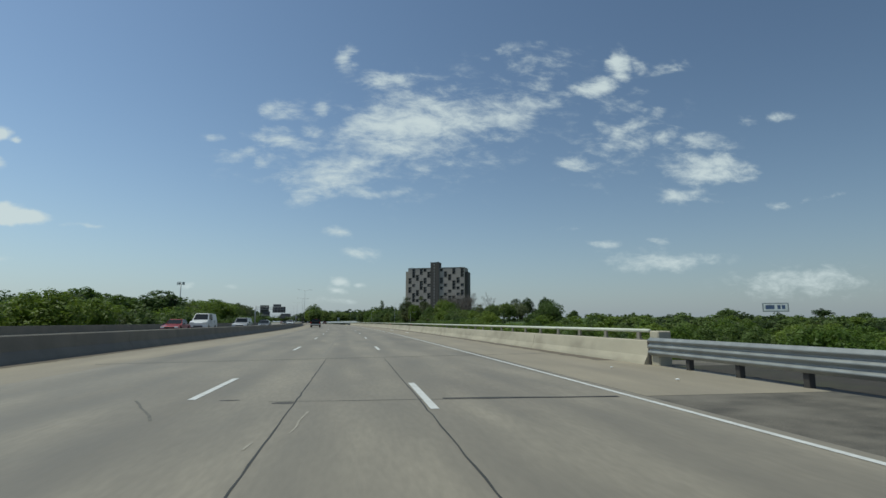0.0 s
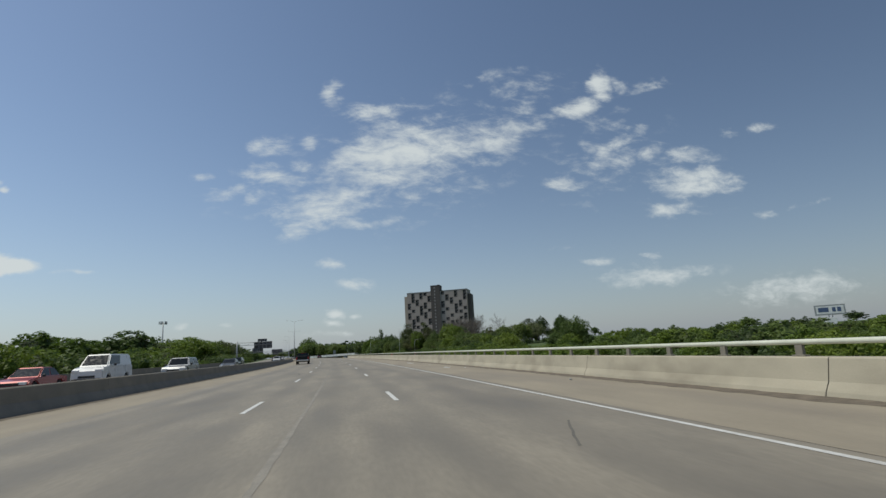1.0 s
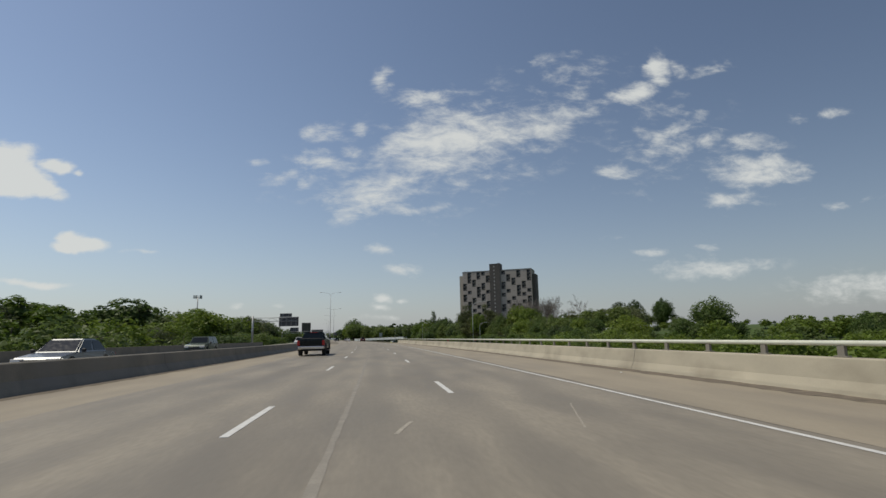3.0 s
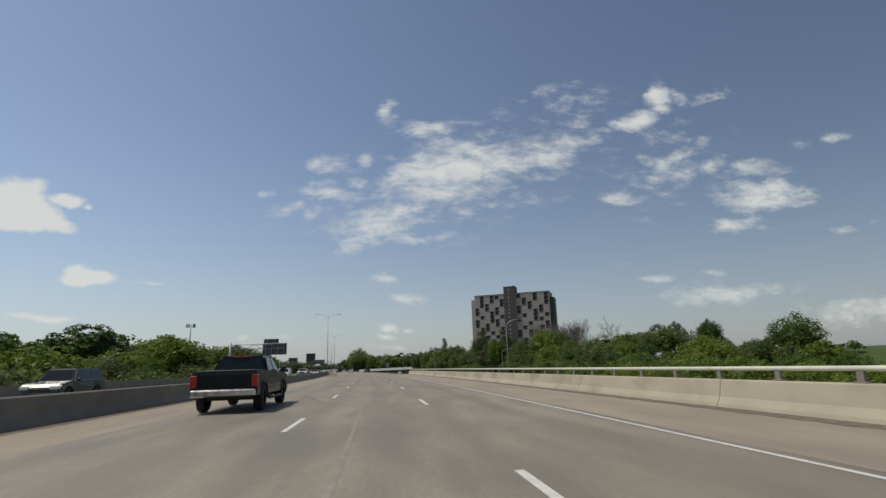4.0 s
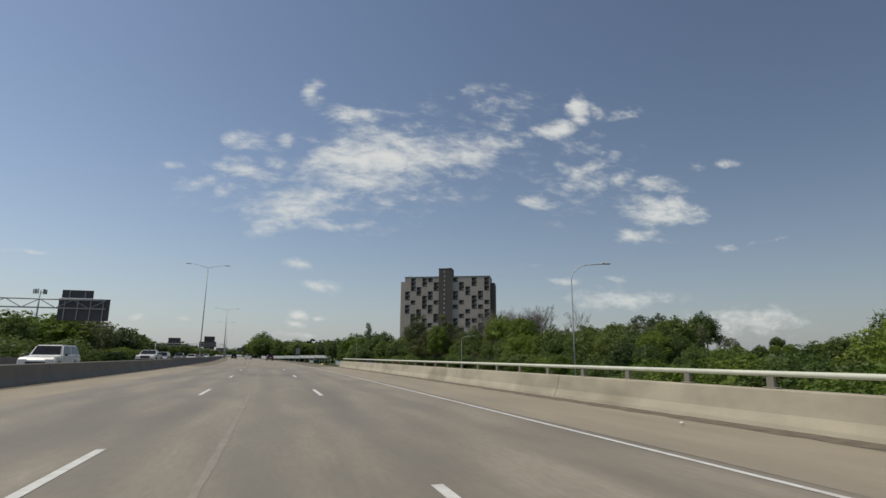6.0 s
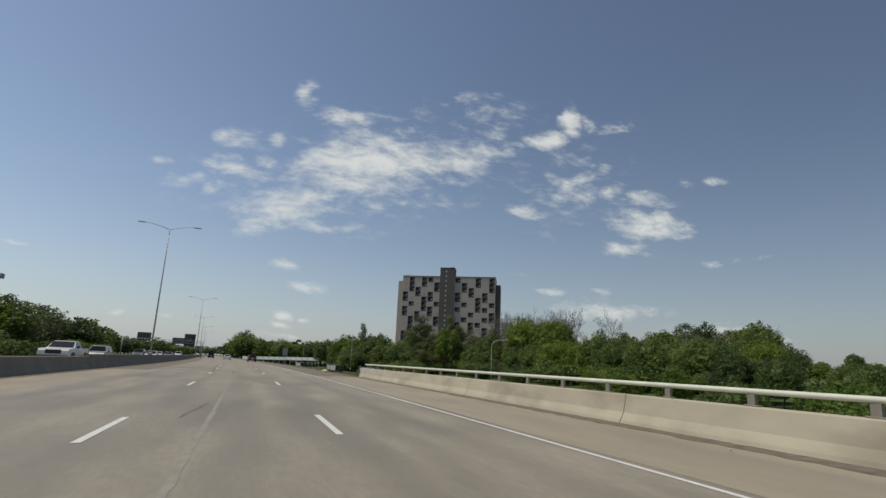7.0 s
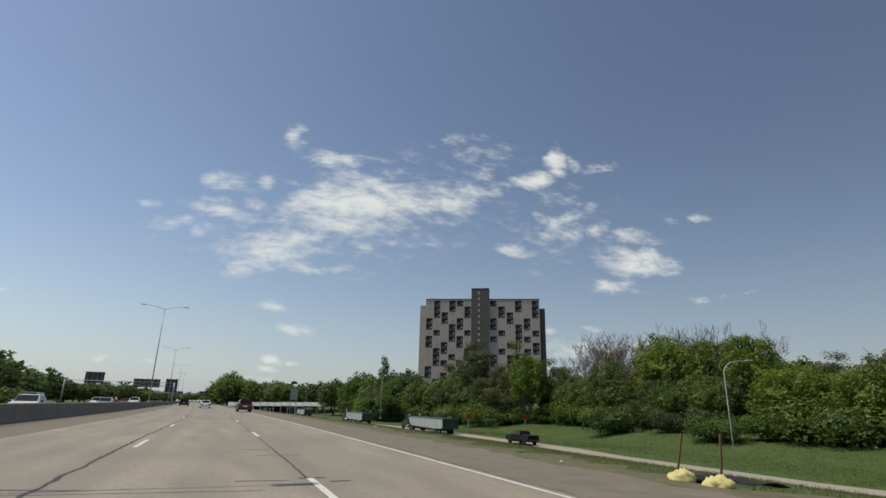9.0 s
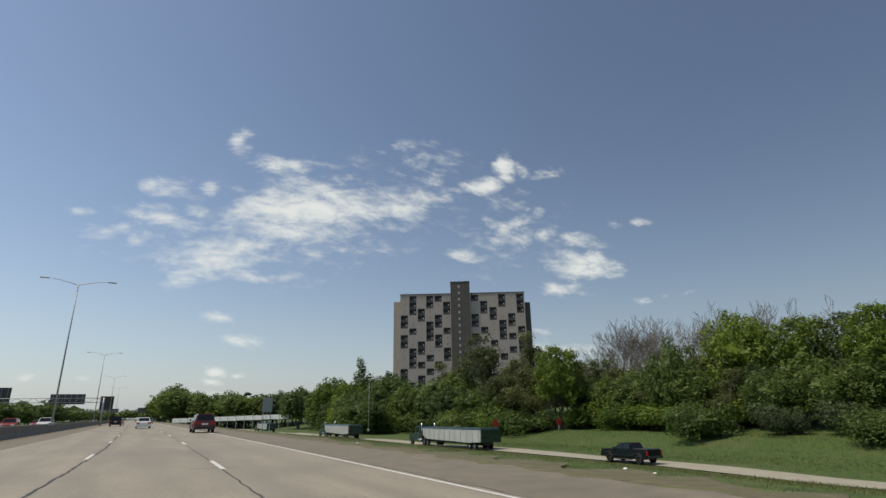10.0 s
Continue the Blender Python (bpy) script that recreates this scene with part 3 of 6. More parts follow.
def build_apartments():
    along = B_RIGHT - B_LEFT
    w = along.length
    ang = math.degrees(math.atan2(along.y, along.x))
    b = thing("apartment_building", "tall grey panel apartment block with dark staggered windows", "building", m=pose(B_LEFT.x, B_LEFT.y, B_BASE, 0, 0, ang))
    top = B_ROOF - B_BASE
    t0, t1 = 0.408 * w, 0.562 * w
    # the facade is a sheet of blank cells with openings left where the bays are
    halves = [(0.0, t0, range(0, 6)), (t1, w, range(6, 12))]
    bay_w = 2.62
    openings = []
    for a, z, cols in halves:
        pitch = (z - a) / 6.0
        bm = bmesh.new()
        for n, c in enumerate(cols):
            x0 = a + n * pitch
            o0, o1 = x0 + (pitch - bay_w) / 2, x0 + (pitch + bay_w) / 2
            box(bm, x0, o0, 0, 0.6, 0, top)
            box(bm, o1, x0 + pitch, 0, 0.6, 0, top)
            done = set(BAYS[c])
            for s in range(17):
                zt = top - 0.45 - s * STOREY
                zb = max(0.0, zt - STOREY)
                if s in done:
                    openings.append((o0, o1, zb, zt))
                else:
                    box(bm, o0, o1, 0.0, 0.6, zb, zt)
            box(bm, o0, o1, 0, 0.6, top - 0.45, top)
        part("facade", bm, M_PANEL, b)
    # body behind, set back 0.6 m, wings on both sides
    bm = bmesh.new()
    box(bm, 0, w, 0.6, 15.5, 0, top - 0.02)
    part("wall", bm, M_SIDE, b)
    bm = bmesh.new()
    box(bm, -2.6, 0, 1.8, 12.0, 0, top - 2.2)
    part("side_wing", bm, M_SIDE, b)
    bm = bmesh.new()
    box(bm, w, w + 2.4, 3.0, 13.0, 0, top - 3.2)
    part("side_wing", bm, M_DARK, b)
    bm = bmesh.new()
    for a, z in ((0, t0), (t1, w)):
        box(bm, a - 0.12, z + (0.12 if z == w else 0), -0.14, 15.6, top, top + 0.28)
    part("roof_edge", bm, M_DARK, b, "dark metal roof edge")
    bm = bmesh.new()
    box(bm, t0, t1, -0.9, 6.5, 0, top + 4.3)
    box(bm, t0 - 0.1, t1 + 0.1, -1.0, 6.6, top + 4.3, top + 4.55)
    box(bm, t1 - 2.2, t1 - 0.6, 0.5, 2.2, top + 4.55, top + 5.0)
    stair = part("stair_tower", bm, M_DARK, b, "dark brick stair tower")
    # small stair windows
    bm = bmesh.new()
    box(bm, -0.3, 0.3, -0.05, 0.0, -0.45, 0.45)
    mesh = None
    for s in range(15):
        m = pose((t0 + t1) / 2 - 0.5, -0.902, top + 2.6 - s * STOREY)
        if mesh is None:
            p = part("stair_window", bm, M_TRIM, stair)
            p.matrix_local = m
            mesh = p.data
        else:
            share("stair_window", mesh, stair, m)
    # sunlit return beside the stair tower, put in as a pale-coloured strip
    bm = bmesh.new()
    box(bm, t1, t1 + 0.35, -0.1, 0.0, 0, top)
    part("corner_trim", bm, M_TRIM, b, "pale vertical strip painted for a sunlit return")
    # each bay: recessed glazing above a spandrel, with a frame
    gl = bmesh.new()
    ww, hh = bay_w, STOREY
    box(gl, 0.0, ww, 0.42, 0.46, hh * 0.4, hh - 0.12)
    glass_mesh = spandrel_mesh = frame_mesh = None
    sp = bmesh.new()
    box(sp, 0.0, ww, 0.34, 0.46, 0.1, hh * 0.4)
    fr = bmesh.new()
    box(fr, 0.0, ww, 0.28, 0.42, hh - 0.14, hh)
    box(fr, 0.0, ww, 0.28, 0.42, 0.0, 0.1)
    box(fr, ww * 0.52, ww * 0.56, 0.36, 0.42, hh * 0.4, hh - 0.12)
    box(fr, ww * 0.7, ww * 0.86, 0.36, 0.42, hh * 0.4, hh * 0.62, mat=1)
    for o0, o1, zb, zt in openings:
        if zb < 4:
            continue
        win = new("window")
        win.parent = b
        win.matrix_local = pose(o0, 0, zb)
        if glass_mesh is None:
            glass_mesh = part("pane", gl, M_GLASS, win).data
            spandrel_mesh = part("spandrel", sp, M_SPANDREL, win).data
            frame_mesh = part("window_frame", fr, [M_DARK, M_TRIM], win).data
        else:
            share("pane", glass_mesh, win, Matrix())
            share("spandrel", spandrel_mesh, win, Matrix())
            share("window_frame", frame_mesh, win, Matrix())
    # vent grilles on the blank cells
    bm = bmesh.new()
    box(bm, -0.12, 0.12, -0.03, 0.0, -0.22, 0.22)
    mesh = None
    rng = random.Random(5)
    for a, z, cols in halves:
        pitch = (z - a) / 6.0
        for n, c in enumerate(cols):
            for s in range(12):
                if s in BAYS[c] or rng.random() < 0.45:
                    continue
                m = pose(a + (n + 0.55) * pitch, -0.002, top - 0.45 - (s + 0.45) * STOREY)
                if mesh is None:
                    p = part("vent", bm, M_DARK, b)
                    p.matrix_local = m
                    mesh = p.data
                else:
                    share("vent", mesh, b, m)
    # roof aerials
    bm = bmesh.new()
    for dx in (1.2, 2.0, 3.1):
        tube(bm, [(dx, 2, top + 0.2), (dx, 2, top + 1.6)], 0.05, 5)
    tube(bm, [(1.0, 2, top + 1.2), (3.3, 2, top + 1.2)], 0.04, 5)
    part("aerial", bm, M_GALV, b)


build_apartments()

# ---- trees and shrubs ----
def mesh_from(name, verts, faces, mats, smooth=False):
    me = bpy.data.meshes.new(name)
    me.from_pydata(verts, [], faces)
    for m in (mats if isinstance(mats, (list, tuple)) else [mats]):
        me.materials.append(m)
    if smooth:
        for p in me.polygons:
            p.use_smooth = True
    return me


BALL = None


def unit_ball():
    """Points and faces of a small faceted ball."""
    global BALL
    if BALL is None:
        bm = bmesh.new()
        bmesh.ops.create_icosphere(bm, subdivisions=3, radius=1.0)
        BALL = (np.array([v.co[:] for v in bm.verts]), np.array([[v.index for v in f.verts] for f in bm.faces]))
        bm.free()
    return BALL


def leaf_cloud(name, seed, lobes, count, size, mat, hollow=0.55, mass=0.0):
    """Leaves on and in a heap of lobes (x, y, z, rx, rz), each leaf a small blade, with gaps between the lobes."""
    rng = np.random.default_rng(seed)
    lob = np.array(lobes, float)
    area = lob[:, 3] ** 2
    pick = rng.choice(len(lob), count, p=area / area.sum())
    d = rng.normal(size=(count, 3))
    d /= np.linalg.norm(d, axis=1)[:, None]
    keep = rng.random(count)
    r = hollow + (1 - hollow) * np.sqrt(keep)
    r *= 1 + 0.16 * np.sin(d[:, 0] * 7 + pick) * np.cos(d[:, 2] * 6 + pick * 2)
    c = lob[pick, :3] + d * r[:, None] * lob[pick][:, [3, 3, 4]]
    nrm = d + rng.normal(size=(count, 3)) * 0.34 + np.array([0, 0, 0.3])
    nrm /= np.linalg.norm(nrm, axis=1)[:, None]
    a = np.cross(nrm, rng.normal(size=(count, 3)))
    a /= np.linalg.norm(a, axis=1)[:, None]
    b = np.cross(nrm, a)
    s = size * (0.6 + 0.8 * rng.random(count))[:, None]
    blade = np.stack([c - a * s * 0.52, c + a * s * 0.4 - b * s * 0.36, c + a * s * 0.4 + b * s * 0.36], 1).reshape(-1, 3)
    faces = np.arange(count * 3).reshape(-1, 3)
    if mass:
        # the dense leafage in the middle of the crown, rough all over
        pts, tris = unit_ball()
        for lx, ly, lz, lr, lh in lob[-1:]:
            ball = pts * np.array([lr, lr, lh]) * mass * (1 + rng.normal(0, 0.17, (len(pts), 1))) + np.array([lx, ly, lz])
            faces = np.concatenate([faces, tris + len(blade)])
            blade = np.concatenate([blade, ball])
    return mesh_from(name, blade.tolist(), faces.tolist(), mat)


def branch_mesh(name, seed, height, spread, levels, mat, radius=0.16, first=0.25, sides=4, kids=3):
    """A tapered trunk with limbs that fork."""
    rng = random.Random(seed)
    bm = bmesh.new()
    tips = []

    def grow(p, d, length, r, level):
        pts, radii = [p], [r]
        q = p.copy()
        n = 4 if level == 0 else 3
        for i in range(n):
            d = (d + Vector((rng.gauss(0, 0.12), rng.gauss(0, 0.12), rng.gauss(0.05, 0.06)))).normalized()
            q = q + d * (length / n)
            pts.append(q.copy())
            radii.append(max(0.018, r * (1 - 0.55 * (i + 1) / n)))
        tube(bm, pts if level < 3 else pts[::3], radii if level < 3 else radii[::3], 6 if level == 0 else (sides if level == 1 else 3), cap=False)
        tips.append(q.copy())
        if level >= levels:
            return
        for k in range(kids + (2 if level == 0 else 0)):
            t = rng.uniform(first if level == 0 else 0.3, 1.0)
            base = pts[min(n - 1, int(t * n))].lerp(pts[min(n, int(t * n) + 1)], t * n % 1)
            az = rng.uniform(0, 2 * math.pi)
            out = Vector((math.cos(az), math.sin(az), 0))
            nd = (d * 0.75 + out * spread + Vector((0, 0, 0.25))).normalized()
            grow(base, nd, length * rng.uniform(0.5, 0.72), max(0.018, r * 0.5), level + 1)

    grow(Vector((0, 0, -0.4)), Vector((0, 0, 1)), height * 0.55, radius, 0)
    me = bpy.data.meshes.new(name)
    bm.to_mesh(me)
    bm.free()
    me.materials.append(mat)
    return me, tips


def heap(seed, h, wide, low, n, squash=0.8):
    """Lobes of a rounded crown of height h whose leaves start at low."""
    rng = random.Random(seed)
    mid, half = low + (h - low) * 0.52, (h - low) * 0.5
    lean = Vector((rng.uniform(-0.12, 0.12), rng.uniform(-0.12, 0.12))) * wide
    out = []
    for i in range(n):
        u = 1 - 1.75 * (i + 0.5) / n
        az = i * 2.39996 + rng.uniform(-0.4, 0.4)
        rim = math.sqrt(max(0.0, 1 - u * u)) if u > 0 else 1 - 0.25 * u * u
        lr = wide * rng.uniform(0.17, 0.29) * (1.1 - 0.15 * max(0, u))
        reach = rng.uniform(0.8, 1.02)
        out.append(((wide * rim * reach - lr * 0.7) * math.cos(az) + lean.x * u, (wide * rim * reach - lr * 0.7) * math.sin(az) + lean.y * u, mid + (half * reach - lr * 0.55) * u, lr, lr * squash))
    out.append((0, 0, mid, wide * 0.6, half * 0.62))
    return out


TREES = {}


def prototype(kind, label, trunk, crown, category="tree"):
    e = thing("tree" if category == "tree" else "shrub", label, category)
    for nm, me in (("trunk", trunk), ("crown", crown)):
        if me is not None:
            o = new(nm, me)
            o.parent = e
    e.matrix_world = pose(0, -900 - 20 * len(TREES), -2)
    e["tall"] = max(v.co.z for me in (trunk, crown) if me is not None for v in me.vertices)
    TREES[kind] = e
    return e


def build_prototypes():
    # each is about 10 m high and is scaled when planted
    for k, (mat, wide, low, share_of, lab) in {
        "fresh": (LEAF_FRESH, 4.3, 0.9, 1.0, "fresh bright green leafy tree in early summer leaf"),
        "fresh_b": (LEAF_FRESH, 3.7, 1.6, 1.0, "bright green broadleaf tree with a rounded crown"),
        "mid": (LEAF_MID, 4.4, 0.8, 1.0, "mid green leafy tree with a full crown"),
        "mid_b": (LEAF_MID, 3.6, 1.2, 1.0, "mid green broadleaf tree with uneven outline"),
        "dark": (LEAF_DARK, 4.0, 0.8, 0.9, "dark green leafy tree with a dense crown"),
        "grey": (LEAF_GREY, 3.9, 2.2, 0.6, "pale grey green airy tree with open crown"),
    }.items():
        seed = 11 + len(TREES) * 7
        trunk, _ = branch_mesh("trunk", seed, 10, 0.75, 2, M_BARK, 0.2, 0.3)
        lobes = heap(seed, 10, wide, low, 64)
        for tail, count, size in (("", 5000, 0.32), ("_m", 2100, 0.49), ("_f", 1400, 0.6), ("_g", 480, 1.0)):
            prototype(k + tail, lab, trunk, leaf_cloud("crown", seed, lobes if tail not in ("_f", "_g") else heap(seed, 10, wide, low, 30), int(count * share_of), size, mat, 0.3, 0.86 if share_of > 0.7 else 0.0))
    trunk, tips = branch_mesh("trunk", 91, 10.5, 0.8, 3, M_TWIG, 0.16, 0.2)
    lobes = [(p.x, p.y, p.z, 0.95, 0.85) for p in tips if p.z > 1.2]
    prototype("bud", "olive brown tree just coming into bud", trunk, leaf_cloud("crown", 92, lobes, 6500, 0.23, LEAF_BUD, 0.1))
    for k, seed in (("bare", 101), ("bare_b", 137)):
        trunk, tips = branch_mesh("trunk", seed, 12.5, 0.66, 5, M_TWIG, 0.15, 0.25, 4, 3)
        prototype(k, "bare grey tree with fine leafless twigs", trunk, None)
    trunk, _ = branch_mesh("trunk", 151, 10, 0.35, 2, M_BARK, 0.17, 0.2)
    prototype("poplar", "tall narrow green tree with open crown", trunk, leaf_cloud("crown", 152, [(random.Random(i).uniform(-.7, .7), random.Random(i + 50).uniform(-.7, .7), 1.8 + i * 0.72, 1.15 - 0.05 * i, 1.0) for i in range(12)], 4000, 0.25, LEAF_MID, 0.4))
    # conifer: drooping whorls
    lobes = []
    for i in range(15):
        z = 0.9 + i * 0.62
        rr = 2.1 * (1 - i / 15.5)
        for a in range(7):
            t = a * 0.9 + i * 0.5
            lobes.append((rr * 0.6 * math.cos(t), rr * 0.6 * math.sin(t), z - rr * 0.12, max(0.16, rr * 0.45), 0.28))
    trunk, _ = branch_mesh("trunk", 161, 17, 0.02, 0, M_BARK, 0.16, 0.9)
    prototype("spruce", "dark pointed spruce tree", trunk, leaf_cloud("crown", 162, lobes, 4200, 0.26, LEAF_DARK, 0.3))
    for k, mat, seed, lab in (("bush", LEAF_FRESH, 201, "bright green rounded roadside shrub"), ("bush_b", LEAF_MID, 223, "mid green dense roadside shrub"), ("bush_grey", LEAF_GREY, 245, "pale flowering grey green roadside shrub")):
        stem, _ = branch_mesh("stems", seed, 3.0, 1.0, 2, M_BARK, 0.06, 0.05)
        rng = random.Random(seed)
        lobes = [(rng.uniform(-2, 2), rng.uniform(-2, 2), rng.uniform(0.7, 2.2), rng.uniform(0.8, 1.4), rng.uniform(0.7, 1.2)) for _ in range(12)]
        prototype(k, lab, stem, leaf_cloud("crown", seed, [*lobes, (0, 0, 1.2, 1.9, 0.9)], 3800, 0.2, mat, 0.5, 0.7), "shrub")


build_prototypes()
PLANTED = set()


def plant(kind, off, y, height, spin=None, wide=1.0, group=""):
    """Plant a tree of that kind at its offset from the road's line."""
    proto = TREES[kind]
    x = off + bend(y)
    z = ground_z(x, y)
    s = height / proto["tall"]
    spin = (off * 37.7 + y * 17.3) % 360 if spin is None else spin
    m = Matrix.LocRotScale((x, y, z - 0.1), Euler((0, 0, radians(spin))), (s * wide, s * wide, s))
    if kind not in PLANTED:
        PLANTED.add(kind)
        proto.matrix_world = m
    else:
        copy_thing(proto, m @ Matrix.Diagonal((*(1 / v for v in proto.scale), 1)))


# singled-out trees: kind, offset, y, top above the road
KEY_TREES = [
    ("mid", 13.1, 491, 14.5, 1.0), ("mid_b", 21.5, 463, 11, 1.2), ("mid", 32, 456, 10.5, 1.3), ("dark", 46, 450, 11, 1.2), ("dark", 46.4, 421, 11, 1.1),
    ("fresh", 52.3, 405, 13, 1.0), ("poplar", 53.2, 386, 17.5, 1.0), ("spruce", 58.0, 391, 13, 1.0), ("dark", 55.1, 362, 7.5, 1.0), ("bud", 61.7, 337, 17.5, 1.05),
    ("bud", 66.7, 333, 17.5, 0.9), ("mid_b", 59.5, 345, 11.5, 1.0), ("fresh_b", 58.0, 311, 12.0, 0.8), ("bud", 66.0, 313, 10, 0.9), ("bare", 79.9, 319, 18.5, 0.9),
    ("bare_b", 80.0, 310, 18.5, 0.9), ("bare", 82.0, 303, 18, 0.9), ("mid", 62, 294, 11, 0.7), ("fresh", 68, 288, 14, 0.85), ("fresh_b", 70, 281, 12.5, 0.9),
]
KEY_TREES += [
    ("grey", 70, 277, 12, 0.9), ("fresh_b", 66, 271, 12, 0.9), ("bare", 84, 298, 18, 0.9), ("mid", 62, 252, 9, 0.9),
    ("dark", 112, 278, 15.0, 0.8), ("mid", 116.6, 266, 14.8, 0.8), ("mid", 119, 272, 14.6, 0.7), ("grey", 105, 276, 14.0, 0.8), ("mid", 85.2, 197.3, 10.2, 1.08), ("spruce", 142, 272, 5.9, 0.8), ("mid", 17.6, 576, 20.4, 1.0), ("mid_b", 74, 232, 9.0, 0.9), ("mid", 60, 237, 7.8, 0.9),
    ("fresh", 53, 177, 5.2, 1.1), ("mid", 76, 148, 3.8, 0.9), ("spruce", 62, 186, 5.2, 0.9),
    ("bud", 57.9, 322, 9, 1.0), ("bare", 72, 296, 15, 0.9), ("mid_b", 51.3, 352, 8, 1.0), ("mid", 46.7, 372, 8, 1.1),
]
KEY_TREES += [
    ("mid", 56, 372, 12, 1.1), ("dark", 59, 381, 13, 1.0), ("mid_b", 52, 366, 10.5, 1.1), ("mid", 57, 390, 12.5, 1.0), ("bud", 63, 360, 13.5, 1.1), ("fresh", 49, 381, 10, 1.1),
    ("bare", 86, 318, 18.5, 0.9), ("bare_b", 76, 314, 17.5, 0.9), ("bare", 90, 308, 19, 0.9), ("bare_b", 84, 298, 18, 0.9), ("bare", 77, 292, 16.5, 0.9),
    ("bare_b", 92, 326, 19, 0.9), ("bare", 88, 296, 18, 0.9), ("bud", 70, 322, 12.5, 0.9), ("bud", 72, 300, 11, 0.9), ("mid_b", 47, 402, 9.5, 1.1),
    ("mid", 30, 462, 11.5, 1.2), ("mid_b", 20, 476, 12, 1.1), ("mid", 47, 424, 10, 1.2), ("fresh", 47, 395, 10.5, 1.0), ("dark", 26, 465, 10.5, 1.2),
]
for kind, off, y, top, wide in KEY_TREES:
    far = kind + "_m" if y > 345 and kind + "_m" in TREES else kind
    plant(far, off, y, top - ground_z(off + bend(y), y), None, wide * 1.1)


def wood(seed, n, off0, off1, y0, y1, h0, h1, kinds, wide=1.0, tops=False, label="far belt of green woodland trees"):
    """Far trees joined into one piece of woodland: each still a trunk and a crown of leaves."""
    rng = random.Random(seed)
    verts, faces, mats, slots, total = [], [], [], [], 0
    for i in range(n):
        y = y0 + (y1 - y0) * (i + rng.random()) / n
        off = rng.uniform(off0, off1)
        proto = TREES[rng.choice(kinds)]
        x = off + bend(y)
        s = (rng.uniform(h0, h1) - (ground_z(x, y) if tops else 0)) / proto["tall"]
        w = s * wide * rng.uniform(0.9, 1.2)
        m = np.array(Matrix.LocRotScale((x, y, ground_z(x, y) - 0.1), Euler((0, 0, rng.uniform(0, 6.28))), (w, w, s)))
        for ch in proto.children:
            me = ch.data
            if me.materials[0] not in mats:
                mats.append(me.materials[0])
            co = np.empty(len(me.vertices) * 3)
            me.vertices.foreach_get("co", co)
            co = co.reshape(-1, 3) @ m[:3, :3].T + m[:3, 3]
            verts.append(co)
            faces += [[total + v for v in p.vertices] for p in me.polygons]
            slots += [mats.index(me.materials[0])] * len(me.polygons)
            total += len(co)
    me = mesh_from("woodland", np.concatenate(verts).tolist(), faces, mats)
    me.polygons.foreach_set("material_index", slots)
    tagged(new("woodland", me), label, "woodland", kind="stuff")


def belt(seed, n, off0, off1, y0, y1, h0, h1, kinds, wide=1.0, tops=False):
    """A row of trees; heights count from the ground, or from the road where tops is set."""
    rng = random.Random(seed)
    for i in range(n):
        y = y0 + (y1 - y0) * (i + rng.random()) / n
        off = rng.uniform(off0, off1)
        t = (y - y0) / (y1 - y0)
        h = rng.uniform(h0, h1) if not tops else h0 + (h1 - h0) * t + rng.uniform(-0.5, 0.4) - ground_z(off + bend(y), y)
        plant(rng.choice(kinds), off, y, h, None, wide * rng.uniform(1.15, 1.6))


def lod(kinds, tail):
    return [k + tail if k + tail in TREES else k for k in kinds]


# right: edge of the wood beyond the ramp, then the depth of it
belt(1, 12, 60, 64, 286, 312, 2.6, 4.5, ["bush_b", "bush", "bush_b"])
belt(21, 16, 52, 57, 314, 352, 2.6, 4.6, ["bush_b", "bush_b", "bush"])
belt(22, 14, 46, 50, 350, 400, 3.0, 4.8, ["bush_b", "bush_b", "bush"])
belt(2, 16, 60, 66, 268, 312, 7.0, 9.0, ["mid", "bud", "mid_b", "mid", "dark", "bud"])
belt(23, 24, 51, 60, 318, 400, 6.5, 9.0, lod(["mid", "mid_b", "dark", "mid", "fresh"], "_m"))
belt(24, 10, 56, 68, 306, 345, 9.5, 12.5, ["bud", "bud", "mid_b"], 0.9)
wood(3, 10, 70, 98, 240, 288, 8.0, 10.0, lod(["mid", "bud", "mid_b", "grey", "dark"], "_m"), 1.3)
wood(28, 12, 68, 98, 288, 335, 5.0, 6.5, lod(["bud", "mid", "mid_b", "dark"], "_m"), 1.56)
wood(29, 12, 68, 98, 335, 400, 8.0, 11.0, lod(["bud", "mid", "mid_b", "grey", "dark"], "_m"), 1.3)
belt(25, 16, 74, 96, 292, 330, 14.5, 17.5, ["bare", "bare_b"], 0.6)
for kind, off, y, h in (("bush_b", 54.0, 283.5, 4.6), ("bush_grey", 57.5, 277.5, 3.6), ("bush_grey", 60.0, 273.0, 3.8), ("bush", 56.5, 287.0, 3.6)):
    plant(kind, off, y, h, None, 0.95)
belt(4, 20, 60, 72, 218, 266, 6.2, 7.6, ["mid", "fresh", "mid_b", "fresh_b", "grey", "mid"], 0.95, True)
belt(26, 14, 54, 62, 220, 268, 3.0, 5.0, ["bush_b", "bush", "mid"])
belt(5, 20, 42, 64, 146, 200, 1.4, 3.0, ["mid", "fresh", "mid_b", "mid"], 0.9, True)
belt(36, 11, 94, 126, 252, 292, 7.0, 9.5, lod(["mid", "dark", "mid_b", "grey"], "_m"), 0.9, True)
belt(37, 7, 74, 94, 186, 208, 3.6, 5.6, lod(["mid", "fresh", "mid_b"], "_m"), 0.9, True)
belt(31, 8, 50, 64, 200, 222, 3.2, 4.6, ["mid", "dark", "mid_b"], 0.9, True)
belt(27, 18, 32, 44, 120, 215, 0.5, 1.6, ["fresh", "mid", "fresh_b"], 1.0, True)
